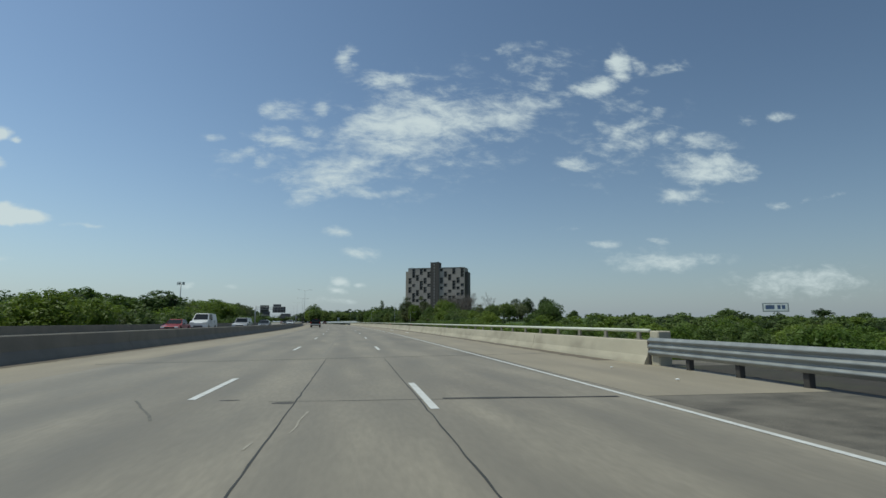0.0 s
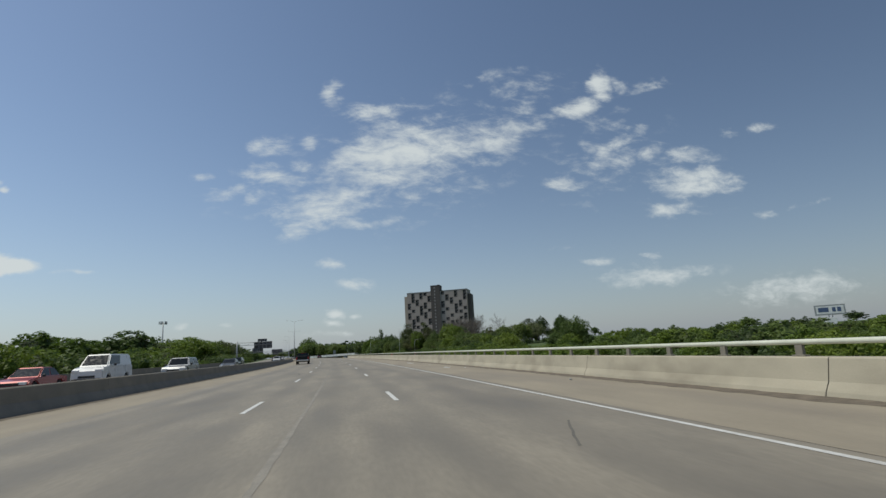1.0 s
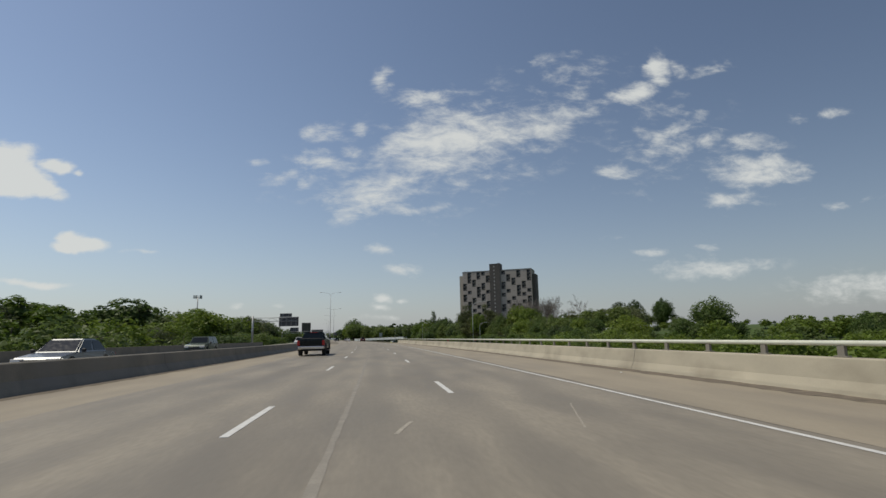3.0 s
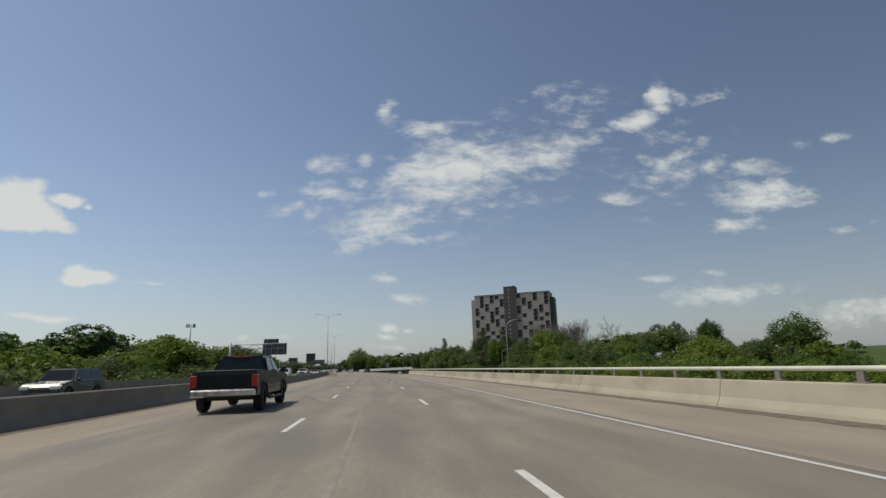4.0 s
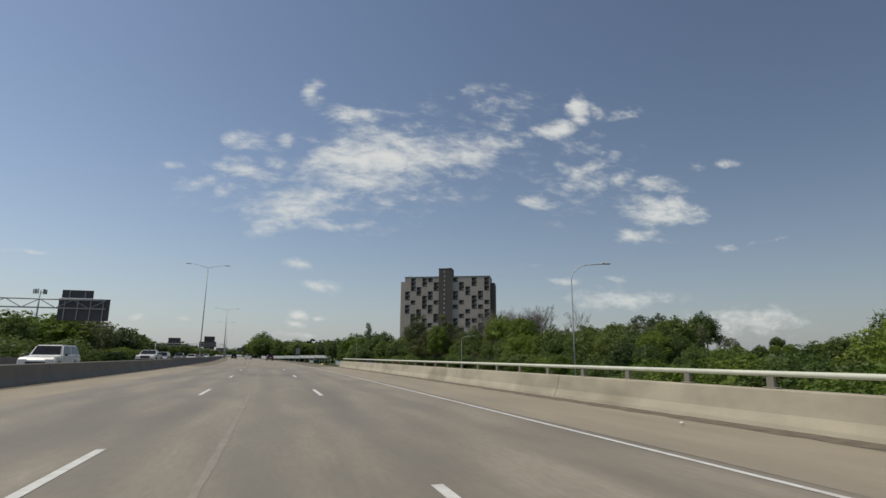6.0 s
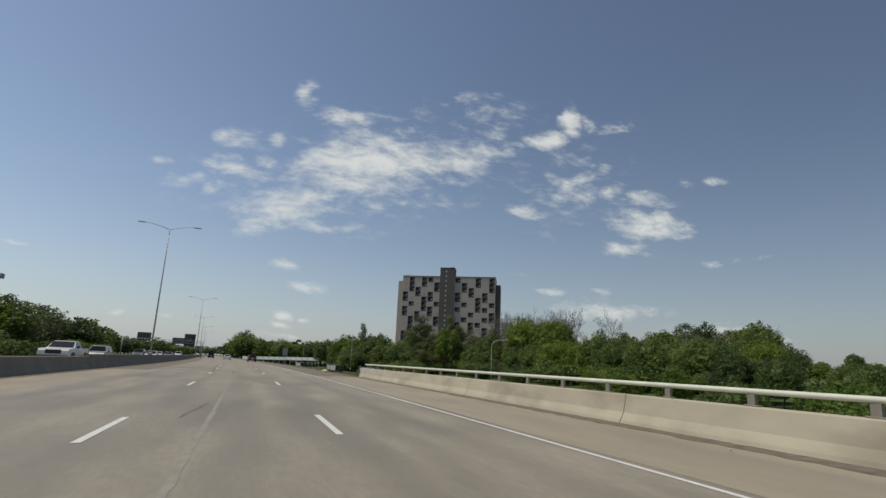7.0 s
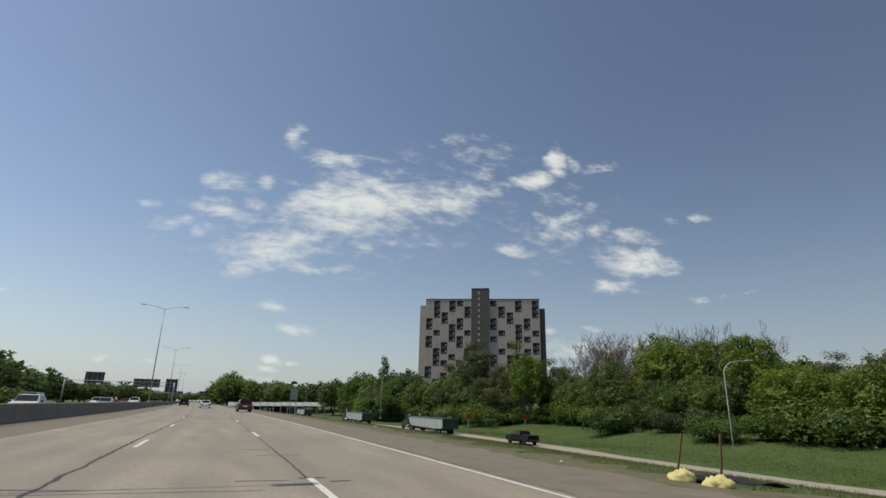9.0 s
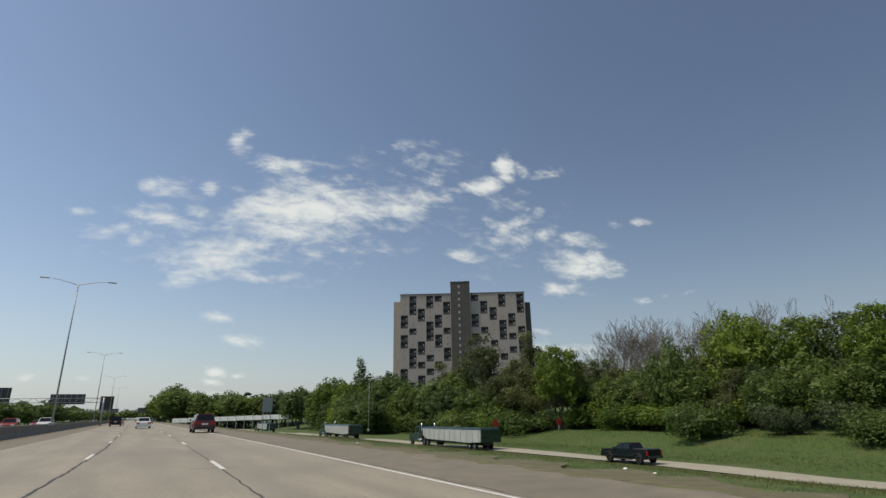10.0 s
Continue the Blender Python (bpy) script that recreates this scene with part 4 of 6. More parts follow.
wood(6, 36, 36, 64, 40, 150, 0.5, 1.4, ["fresh_m", "mid_m", "fresh_b", "mid_b_m", "dark_m"], 1.23, True)
belt(10, 34, 30, 50, 10, 64, 0.9, 1.5, ["fresh_b", "fresh", "mid_b"], 0.85, True)
wood(7, 110, 64, 150, 10, 165, 1.8, 3.1, lod(["mid", "dark", "fresh", "mid_b"], "_f"), 1.7, True)
wood(35, 84, 150, 270, 10, 340, 2.6, 4.6, lod(["mid", "dark", "mid_b"], "_g"), 2.2, True)
wood(18, 80, 72, 150, 150, 285, 3.0, 5.0, lod(["mid", "dark", "fresh", "mid_b"], "_f"), 1.3, True)
belt(32, 14, 42, 52, 352, 402, 6.5, 9.0, lod(["mid", "mid_b", "fresh", "dark"], "_m"), 1.1)
wood(33, 26, 12, 58, 456, 500, 10.5, 13.5, lod(["mid", "dark", "mid_b", "fresh"], "_m"), 1.69)
belt(34, 10, 54, 64, 350, 394, 9.0, 11.5, lod(["mid", "mid_b", "dark", "bud"], "_m"), 1.1)
wood(8, 34, 18, 60, 452, 560, 9.5, 13.0, lod(["mid", "dark", "mid_b", "fresh"], "_m"), 1.56)
wood(9, 46, 12, 70, 540, 950, 12, 17, lod(["mid", "dark", "mid_b"], "_g"), 1.9)
# left: beyond the oncoming lanes
# paler fresh and grey leaf kinds mixed in to stand for haze
belt(30, 22, -56, -38, 14, 110, 9.0, 12.8, ["mid", "fresh", "mid_b", "grey", "fresh_b"], 1.0)
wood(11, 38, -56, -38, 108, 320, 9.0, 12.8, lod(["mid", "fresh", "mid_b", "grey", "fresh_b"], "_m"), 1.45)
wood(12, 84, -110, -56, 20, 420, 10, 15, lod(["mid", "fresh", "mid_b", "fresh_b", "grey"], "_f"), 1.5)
wood(13, 50, -60, -33, 310, 580, 8.5, 12, lod(["mid", "mid_b", "dark"], "_f"), 1.4)
belt(14, 34, -42, -32, 30, 330, 3.5, 5.5, ["bush_b", "bush", "bush_b"], 1.2)
wood(15, 40, -70, -30, 560, 980, 10, 14, lod(["mid", "dark", "mid_b"], "_g"), 1.8)
wood(19, 34, -60, 60, 1000, 1100, 10, 15, lod(["mid", "dark", "mid_b"], "_g"), 1.6)
wood(16, 30, 150, 420, 60, 800, 3, 14, lod(["mid", "dark", "mid_b"], "_g"), 2.0, True)
wood(17, 26, -330, -110, 80, 900, 11, 15, lod(["mid", "dark", "mid_b"], "_g"), 2.2)
for kind, off, y, h in (("mid", -38, 214, 10.5), ("fresh", -42, 203, 10), ("grey", -46, 196, 11.5), ("spruce", -75, 190, 13), ("mid_b", -36, 236, 9)):
    plant(kind, off, y, h)
for kind, proto in list(TREES.items()):
    if kind not in PLANTED:
        for o in (*proto.children_recursive, proto):
            bpy.data.objects.remove(o)

# ---- joints, cracks and patches of the road ----
def tar_line(name, pts, width, wobble, seed, label, z=0.003, mat=None):
    """A poured tar joint along pts, of uneven width."""
    rng = random.Random(seed)
    bm = bmesh.new()
    left, right = [], []
    for i, (a, b) in enumerate(zip(pts, pts[1:])):
        a, b = Vector((*a, 0)), Vector((*b, 0))
        n = max(2, int((b - a).length / 0.35))
        d = (b - a).normalized()
        s = Vector((-d.y, d.x, 0))
        for k in range(n + (1 if i == len(pts) - 2 else 0)):
            p = a.lerp(b, k / n) + s * rng.gauss(0, wobble)
            w = width * rng.uniform(0.7, 1.2) * 0.5
            left.append(p + s * w + Vector((0, 0, z)))
            right.append(p - s * w + Vector((0, 0, z)))
    strip(bm, left, right)
    bmesh.ops.recalc_face_normals(bm, faces=bm.faces[:])
    return tagged(finish(name, bm, mat or M_TAR), label, "road joint", kind="structure")


def along(off, y0, y1, step=6.0):
    return [(off + bend(y), y) for y in grid_values([(y0, y1, step)])]


def across(y0, y1, off0, off1):
    return [(o + bend(y0), y0 + (y1 - y0) * (o - off0) / (off1 - off0)) for o in grid_values([(off0, off1, 1.5)])]


M_JOINT = material("pale_joint", (0.27, 0.245, 0.205), 0.85, vary=0.15, scale=3, fine=30)
M_OLDTAR = material("old_tar", (0.085, 0.078, 0.07), 0.8, vary=0.3, scale=4, fine=40)
M_PATCH = material("asphalt_patch", (0.195, 0.175, 0.145), 0.9, vary=0.25, scale=3, fine=30, bump=0.4)
tar_line("road_joint", along(-0.5, -40, 16.4), 0.022, 0.005, 1, "dark lengthwise tar joint in the concrete")
tar_line("road_joint", along(1.37, -40, 16.8), 0.022, 0.005, 2, "dark lengthwise tar joint in the concrete")
tar_line("road_joint", across(7.38, 7.1, -0.9, 4.6), 0.022, 0.01, 3, "thin dark joint across the lanes", mat=M_OLDTAR)
tar_line("road_joint", across(7.34, 7.1, 1.75, 4.6), 0.13, 0.02, 4, "broad dark joint across the right lane")
tar_line("road_joint", across(15.4, 18.6, -6.8, 7.6), 0.09, 0.012, 5, "steel and tar bridge joint across the deck", mat=M_OLDTAR)
tar_line("road_joint", along(-0.66, 17.5, 200), 0.1, 0.004, 6, "pale lengthwise seam in the bridge deck", mat=M_JOINT)
tar_line("road_joint", across(200.2, 202.8, -6.8, 7.6), 0.16, 0.02, 7, "dark bridge joint across the lanes", mat=M_OLDTAR)
tar_line("road_joint", across(209.95, 209.5, -6.8, 7.3), 0.07, 0.015, 8, "dark tar joint across the lanes")
tar_line("road_joint", [(o + bend(y), y) for o, y in ((-2.1, 203), (-2.2, 214), (-2.4, 224), (-2.42, 233), (-2.34, 240), (-2.1, 253), (-1.95, 266), (-1.95, 330), (-1.95, 420))], 0.08, 0.02, 9, "wide wandering tar seal between the left lanes")
tar_line("road_joint", along(1.44, 203, 420), 0.04, 0.01, 10, "wandering tar seal between the right lanes")
tar_line("road_joint", along(-0.62, 203.0, 209.7), 0.045, 0.008, 11, "short tar seal in the middle lane")
tar_line("road_joint", along(X_EDGE + 0.2, 206, 330), 0.035, 0.03, 12, "dark seam between lane and asphalt shoulder")
tar_line("road_joint", across(222.5, 222.6, -6.0, 0.6), 0.03, 0.008, 20, "thin saw cut joint across the lanes", mat=M_OLDTAR)
for n, (y, a, b, w) in enumerate(((230.0, 0.6, 1.35, 0.13), (228.3, 0.9, 1.95, 0.12), (223.65, 0.25, 1.1, 0.09), (223.95, 1.3, 1.75, 0.2), (223.5, 1.75, 2.1, 0.12), (240, 0.9, 2.0, 0.08), (246.0, 1.3, 2.6, 0.07), (253, 0.7, 1.9, 0.08), (219.6, 0.6, 1.6, 0.1), (216.8, 1.5, 2.2, 0.1))):
    tar_line("crack_seal", across(y, y + 0.03, a, b), w * 0.65, 0.008, 60 + n, "short dark tar seal over a cracked joint")


def blotch(off, y, rx, ry, seed, mat, label, z=0.0035):
    rng = random.Random(seed)
    bm = bmesh.new()
    ring = [bm.verts.new((off + bend(y) + rx * math.cos(a) * rng.uniform(0.75, 1.15), y + ry * math.sin(a) * rng.uniform(0.75, 1.15), z)) for a in (2 * math.pi * k / 18 for k in range(18))]
    bm.faces.new(ring)
    tagged(finish("road_patch", bm, mat), label, "road patch", kind="structure")


blotch(3.54, 210.7, 0.3, 0.3, 1, M_OLDTAR, "dark oval patch on the concrete lane")
blotch(1.97, 210.3, 0.13, 0.13, 2, M_OLDTAR, "small dark patch on the concrete lane")
blotch(-0.66, 7.22, 0.18, 0.1, 3, M_OLDTAR, "dark worn patch beside the joint")
blotch(-1.5, 7.62, 0.16, 0.05, 4, M_OLDTAR, "dark worn patch on the lane")
blotch(5.35, 210.1, 0.6, 0.3, 5, M_OLDTAR, "dark patch at the edge of the lane")
bm = bmesh.new()
strip(bm, [(-6.15 + bend(215), 215.4, 0.003), (-2.45 + bend(215), 215.5, 0.003)], [(-6.15 + bend(218), 218.0, 0.003), (-2.4 + bend(218), 218.1, 0.003)])
tagged(finish("road_patch", bm, M_PATCH), "dark rectangular repair patch in the left lane", "road patch", kind="structure")
bm = bmesh.new()
strip(bm, [(-6.15 + bend(209), 210.1, 0.003), (-0.6 + bend(209), 210.0, 0.003)], [(-6.15 + bend(211), 211.2, 0.003), (-0.6 + bend(211), 211.1, 0.003)])
tagged(finish("road_patch", bm, M_PATCH), "dark repair strip beside the bridge joint", "road patch", kind="structure")
# grit along the foot of the parapet and the median
for off, y0, y1, w, seed in ((8.22, 14.7, 206, 0.62, 31), (-8.75, -60, 420, 0.5, 32), (6.0, 205, 209, 0.5, 33)):
    tar_line("gutter_grit", along(off, y0, y1, 8), w, 0.008, seed, "dark grit and sand along the wall's foot", 0.004, M_GRIT)

# skid marks and pale scratches on the deck
M_SKID = material("skid_mark", (0.15, 0.137, 0.112), 0.75, vary=0.3, scale=5, fine=30)
M_SCRATCH = material("pale_scratch", (0.36, 0.325, 0.265), 0.8, vary=0.2, scale=5, fine=30)
for n, (o0, y0, o1, y1, w, mat) in enumerate((
        (-2.91, 7.8, -2.05, 6.0, 0.035, M_SKID), (-3.75, 122.9, -2.43, 117.9, 0.06, M_SKID), (0.27, 114.4, 0.5, 114.4, 0.04, M_TAR),
        (-0.68, 4.3, -0.62, 4.6, 0.03, M_SCRATCH), (-0.32, 5.0, -0.25, 6.4, 0.03, M_SCRATCH), (-2.6, 62.0, -2.9, 64.5, 0.09, M_SKID),
        (1.9, 58.0, 2.6, 60.5, 0.03, M_SCRATCH), (2.6, 79.0, 3.3, 81.5, 0.03, M_SCRATCH), (0.1, 79.0, 0.35, 80.0, 0.06, M_SCRATCH),
        (0.6, 140.0, 0.9, 143.0, 0.06, M_SCRATCH), (0.9, 136.0, 1.0, 138.0, 0.05, M_SCRATCH), (2.9, 30.0, 3.6, 32.0, 0.04, M_SKID),
        (-3.9, 96.0, -3.4, 99.0, 0.05, M_SKID), (3.2, 160.0, 2.8, 164.0, 0.05, M_SKID), (-1.2, 176.0, -0.9, 179.5, 0.06, M_SKID))):
    tar_line("skid_mark", [(o0 + bend(y0), y0), (o1 + bend(y1), y1)], w, 0.008, 80 + n, "short worn tyre mark on the bridge deck", 0.0035, mat)

# dry, dirty edge of the verge
M_DRY = material("dry_verge", (0.14, 0.122, 0.068), 0.95, vary=0.35, scale=2.5, fine=25, bump=0.8, stain=(0.10, 0.12, 0.035), stain_scale=1.1, stain_amount=0.9)
bm = bmesh.new()
ys = grid_values([(205.5, 420, 0.7)])
rng = random.Random(9)
inner = [7.65 + rng.uniform(-0.3, 0.25) for _ in ys]
rows = [[(a - 0.12 + bend(y), y, -0.014) for a, y in zip(inner, ys)], [(a + 0.12 + bend(y), y, 0.004) for a, y in zip(inner, ys)], [(8.15 + bend(y), y, 0.003) for y in ys], [(9.3 + rng.uniform(-0.5, 1.0) + bend(y), y, ground_z(9.3 + bend(y), y) + 0.012) for y in ys]]
for a, b in zip(rows, rows[1:]):
    strip(bm, a, b)
tagged(finish("verge_edge", bm, M_DRY), "dry dusty edge of the grass verge", "verge", kind="structure")

# lower ramp beside the wood
bm = bmesh.new()
ys = grid_values([(212, 560, 6)])
for a, b in ((33.0, 36.3),):
    strip(bm, [(a + bend(y) - 0.00012 * (y - 260) ** 2, y, ground_z(a + bend(y), y) + 0.07) for y in ys], [(b + bend(y) - 0.00012 * (y - 260) ** 2, y, ground_z(b + bend(y), y) + 0.07) for y in ys])
tagged(finish("road_ramp", bm, material("ramp_concrete", (0.33, 0.30, 0.235), 0.88, vary=0.1, scale=1.0, fine=30)), "pale concrete ramp below the grass verge", "road", kind="structure")

# ---- steel guardrail before the bridge ----
# post colour darkened to hold the shade behind the beam
M_GUARDPOST = material("shade_dark_post", (0.05, 0.045, 0.04), 0.85, vary=0.2, scale=5)


def build_guardrail():
    g = thing("guardrail", "galvanised steel triple beam guardrail on posts", "guardrail")
    prof = []
    for k in range(25):
        u = k / 24
        prof.append((0.042 * math.cos(u * 6 * math.pi), 0.27 + 0.49 * u))
    prof = prof + [(a + 0.012, z) for a, z in prof[::-1]]
    ys = grid_values([(-18, 12.9, 1.8)])
    st = [(8.62 - 0.12 * (1 - ramp01(6, 15, y)) + 0.5 * (1 - ramp01(-16, 2, y)) + bend(y), y, 0, 0) for y in ys]
    bm = bmesh.new()
    sweep(bm, prof, st)
    part("beam", bm, M_GALV, g, smooth=True)
    mesh = None
    for x, y, _, _ in st[:-1]:
        bm = bmesh.new() if mesh is None else None
        if mesh is None:
            box(bm, 0.06, 0.2, -0.07, 0.07, -0.6, 0.72, 0.01)
            p = part("post", bm, M_GUARDPOST, g)
            p.location = (x, y + 0.4, 0)
            mesh = p.data
        else:
            share("post", mesh, g, pose(x, y + 0.4, 0))


build_guardrail()
bm = bmesh.new()
box(bm, X_PAR + 0.16, X_PAR + 0.56, 12.55, 12.99, -0.1, 0.95, 0.03)
tagged(finish("parapet_end_block", bm, M_BARRIER), "pale concrete end block of the bridge parapet", "concrete block", kind="structure")

bm = bmesh.new()
box(bm, X_PAR + 0.2, X_PAR + 0.225, 14.0, 14.22, 0.42, 0.6, 0.006)
tagged(finish("drain_plate", bm, M_OLDTAR), "dark metal plate on the face of the bridge parapet", "metal plate")

# ---- lamps, gantries, signs ----
M_POLE = material("weathered_pole", (0.38, 0.39, 0.39), 0.5, 0.3, vary=0.12, scale=2)
M_WHITEPOLE = material("pale_pole", (0.62, 0.62, 0.60), 0.45, 0.3, vary=0.08, scale=2)
M_SIGNBACK = material("sign_back", (0.085, 0.085, 0.09), 0.6, 0.3, vary=0.15, scale=1.2)
M_SIGNGREY = material("sign_grey", (0.36, 0.37, 0.37), 0.5, 0.4, vary=0.08, scale=1.5)
M_RED = material("sign_red", (0.55, 0.035, 0.03), 0.5, vary=0.08, scale=3)
M_WHITE = material("white_paint", (0.78, 0.78, 0.76), 0.5, vary=0.05, scale=2, stain=(0.6, 0.58, 0.53), stain_amount=0.4)


def arm(bm, x0, z0, reach, rise, r0=0.032):
    pts = [(x0 + reach * t, 0, z0 + rise * math.sin(t * math.pi / 2)) for t in (0, 0.2, 0.4, 0.6, 0.8, 1.0)]
    tube(bm, pts, [r0, r0 * 0.95, r0 * 0.85, r0 * 0.75, r0 * 0.7, r0 * 0.6], 7)
    return pts[-1]


def luminaire(bm, x, z, sign):
    box(bm, x - 0.1 * sign, x + 0.6 * sign, -0.13, 0.13, z - 0.04, z + 0.05, 0.025)
    return bm


def median_lamp():
    e = thing("street_lamp", "tall twin arm steel street lamp on the median wall", "street lamp", "median street lamps")
    bm = bmesh.new()
    tube(bm, [(0, 0, 0.9), (0, 0, 13.7)], [0.085, 0.042], 10)
    part("pole", bm, M_POLE, e)
    bm = bmesh.new()
    box(bm, -0.19, 0.19, -0.19, 0.19, 0.9, 1.15, 0.03)
    part("base_plate", bm, M_POLE, e)
    for s in (-1, 1):
        bm = bmesh.new()
        tip = arm(bm, 0, 13.6, 2.4 * s, 0.5)
        a = part("arm", bm, M_POLE, e)
        bm = bmesh.new()
        luminaire(bm, tip[0], tip[2], s)
        part("lamp_head", bm, M_POLE, a)
    return e


first = median_lamp()
for i, (x, y) in enumerate(((-20.85, 224.0), (-28.35, 293.5), (-38.0, 357.5), (-47.6, 424.0), (-57.4, 491.0))):
    m = pose(x, y, 0, 0, 0, 7) @ Matrix.Diagonal((1, 1, 1.02 if i == 0 else 0.955, 1))
    if i == 0:
        first.matrix_world = m
    else:
        copy_thing(first, m)


def davit_lamp():
    e = thing("street_lamp", "slender pale street lamp with one curved arm", "street lamp", "ramp street lamps")
    bm = bmesh.new()
    pts = [(0, 0, -2.0), (0, 0, 4.0), (0, 0, 6.6)]
    for k in range(1, 9):
        t = k / 8 * math.pi / 2
        pts.append((1.5 * (1 - math.cos(t)), 0, 6.6 + 1.15 * math.sin(t)))
    pts.append((2.4, 0, 7.82))
    tube(bm, pts, [0.055, 0.045, 0.04] + [0.034] * 9, 8)
    part("pole", bm, M_WHITEPOLE, e, smooth=True)
    bm = bmesh.new()
    luminaire(bm, 2.4, 7.85, 1)
    part("lamp_head", bm, M_WHITEPOLE, e)
    bm = bmesh.new()
    box(bm, -0.2, 0.2, -0.2, 0.2, -2.0, -1.7, 0.03)
    part("base_plate", bm, M_WHITEPOLE, e)
    return e


first = davit_lamp()
for i, (x, y, ztop) in enumerate(((13.1, 176.0, 8.1), (26.2, 253.0, 5.9), (10.1, 338.2, 8.2), (-4.0, 410.0, 8.2))):
    m = pose(x, y, ztop - 7.85, 0, 0, -8)
    if i == 0:
        first.matrix_world = m
    else:
        copy_thing(first, m)


def lattice(bm, x0, x1, z, depth=0.9):
    """A flat truss along x with two chords and a zigzag."""
    for dz in (0, depth):
        tube(bm, [(x0, 0, z + dz), (x1, 0, z + dz)], 0.07, 6)
    n = max(2, int(abs(x1 - x0) / 1.4))
    for k in range(n):
        a, b = x0 + (x1 - x0) * k / n, x0 + (x1 - x0) * (k + 1) / n
        tube(bm, [(a, 0, z + (depth if k % 2 else 0)), (b, 0, z + (0 if k % 2 else depth))], 0.04, 5)


def sign_board(parent, x0, x1, z0, z1, y=0.25, name="sign_panel"):
    bm = bmesh.new()
    box(bm, x0, x1, y, y + 0.06, z0, z1, 0.01)
    p = part(name, bm, M_SIGNBACK, parent, "dark back of a road sign")
    n = max(2, int((x1 - x0) / 1.1))
    mesh = None
    for k in range(n):
        x = x0 + (x1 - x0) * (k + 0.5) / n
        if mesh is None:
            bm = bmesh.new()
            box(bm, -0.04, 0.04, y - 0.09, y - 0.004, z0 + 0.05, z1 - 0.05)
            q = part("stiffener", bm, M_POLE, p)
            q.location.x = x
            mesh = q.data
        else:
            share("stiffener", mesh, p, pose(x, 0, 0))


def cantilever_gantry():
    y = 201.0
    g = thing("sign_gantry", "steel cantilever gantry with dark sign backs over the oncoming lanes", "sign gantry", m=pose(bend(y), y, 0))
    bm = bmesh.new()
    tube(bm, [(-26.2, 0, -0.3), (-26.2, 0, 7.0)], [0.26, 0.2], 12)
    part("post", bm, M_POLE, g)
    bm = bmesh.new()
    lattice(bm, -26.2, -15.9, 5.7, 0.85)
    part("truss", bm, M_POLE, g)
    sign_board(g, -20.2, -15.6, 4.5, 6.7)
    sign_board(g, -20.0, -17.2, 6.74, 7.55)


def span_gantry(y, left, right, boards, z):
    g = thing("sign_gantry", "steel truss gantry across the oncoming lanes with dark sign backs", "sign gantry", m=pose(bend(y), y, 0))
    for x in (left, right):
        bm = bmesh.new()
        tube(bm, [(x, 0, -0.3), (x, 0, z + 1.0)], [0.22, 0.18], 10)
        part("post", bm, M_POLE, g)
    bm = bmesh.new()
    lattice(bm, left, right, z, 0.9)
    part("truss", bm, M_POLE, g)
    for b in boards:
        sign_board(g, *b)


cantilever_gantry()
span_gantry(379, -34, -7.5, [(-17.8, -11.2, 4.6, 6.8), (-29.6, -25.0, 5.3, 8.2)], 5.0)
span_gantry(640, -33, 9.5, [(-16.4, -9.8, 5.2, 7.8), (1.0, 8.0, 5.2, 8.2)], 5.6)


def road_sign_back():
    y = 311
    g = thing("road_sign", "grey back of a roadside sign on two posts in the grass", "road sign", m=pose(-9.7, y, ground_z(-9.7, y), 0, 0, 8))
    h = 3.6 - ground_z(-9.7, y)
    for x in (-0.45, 0.45):
        bm = bmesh.new()
        box(bm, x - 0.04, x + 0.04, -0.04, 0.04, 0.0, h - 0.1)
        part("post", bm, M_POLE, g)
    bm = bmesh.new()
    box(bm, -0.62, 0.62, -0.075, -0.045, h - 1.75, h, 0.01)
    part("panel", bm, M_SIGNGREY, g)


road_sign_back()


def red_sign(x, y, ztop):
    z = ground_z(x, y)
    g = thing("warning_sign", "small red sign on a grey post in the grass", "road sign", "red signs by the ramp", m=pose(x, y, z, 0, 0, 6))
    h = ztop - z
    bm = bmesh.new()
    box(bm, -0.09, 0.09, -0.05, 0.05, -0.1, h)
    part("post", bm, M_SIGNGREY, g)
    bm = bmesh.new()
    box(bm, -0.42, 0.42, -0.09, -0.055, h - 0.8, h + 0.05, 0.01)
    part("panel", bm, M_RED, g)


red_sign(32.6, 309.0, 0.1)
red_sign(20.0, 305.2, 0.2)


def pylon_sign():
    g = thing("pylon_sign", "white pylon sign with two boards above the trees", "advertising sign", m=pose(158.1, 177.1, -4.6, 0, 0, -35))
    bm = bmesh.new()
    for x in (-0.5, 0.5):
        tube(bm, [(x, 0, 0), (x, 0, 13)], 0.16, 8)
    part("post", bm, M_POLE, g)
    bm = bmesh.new()
    box(bm, -4.3, 4.3, -0.35, 0.35, 9.7, 13.1, 0.05)
    p = part("board", bm, M_SIGNGREY, g, "dark framed upper board")
    bm = bmesh.new()
    box(bm, -3.9, 3.9, -0.37, -0.35, 10.1, 12.7)
    part("face", bm, M_WHITE, p)
    bm = bmesh.new()
    for x0, x1 in ((-3.3, -0.4), (0.6, 1.6), (2.0, 3.1)):
        box(bm, x0, x1, -0.385, -0.372, 10.7, 12.2)
    part("lettering", bm, material("sign_blue", (0.08, 0.12, 0.22), 0.5), p)
    bm = bmesh.new()
    box(bm, -1.5, 1.5, -0.2, 0.2, 6.6, 8.8, 0.04)
    part("board", bm, M_WHITE, g, "white lower board")


pylon_sign()


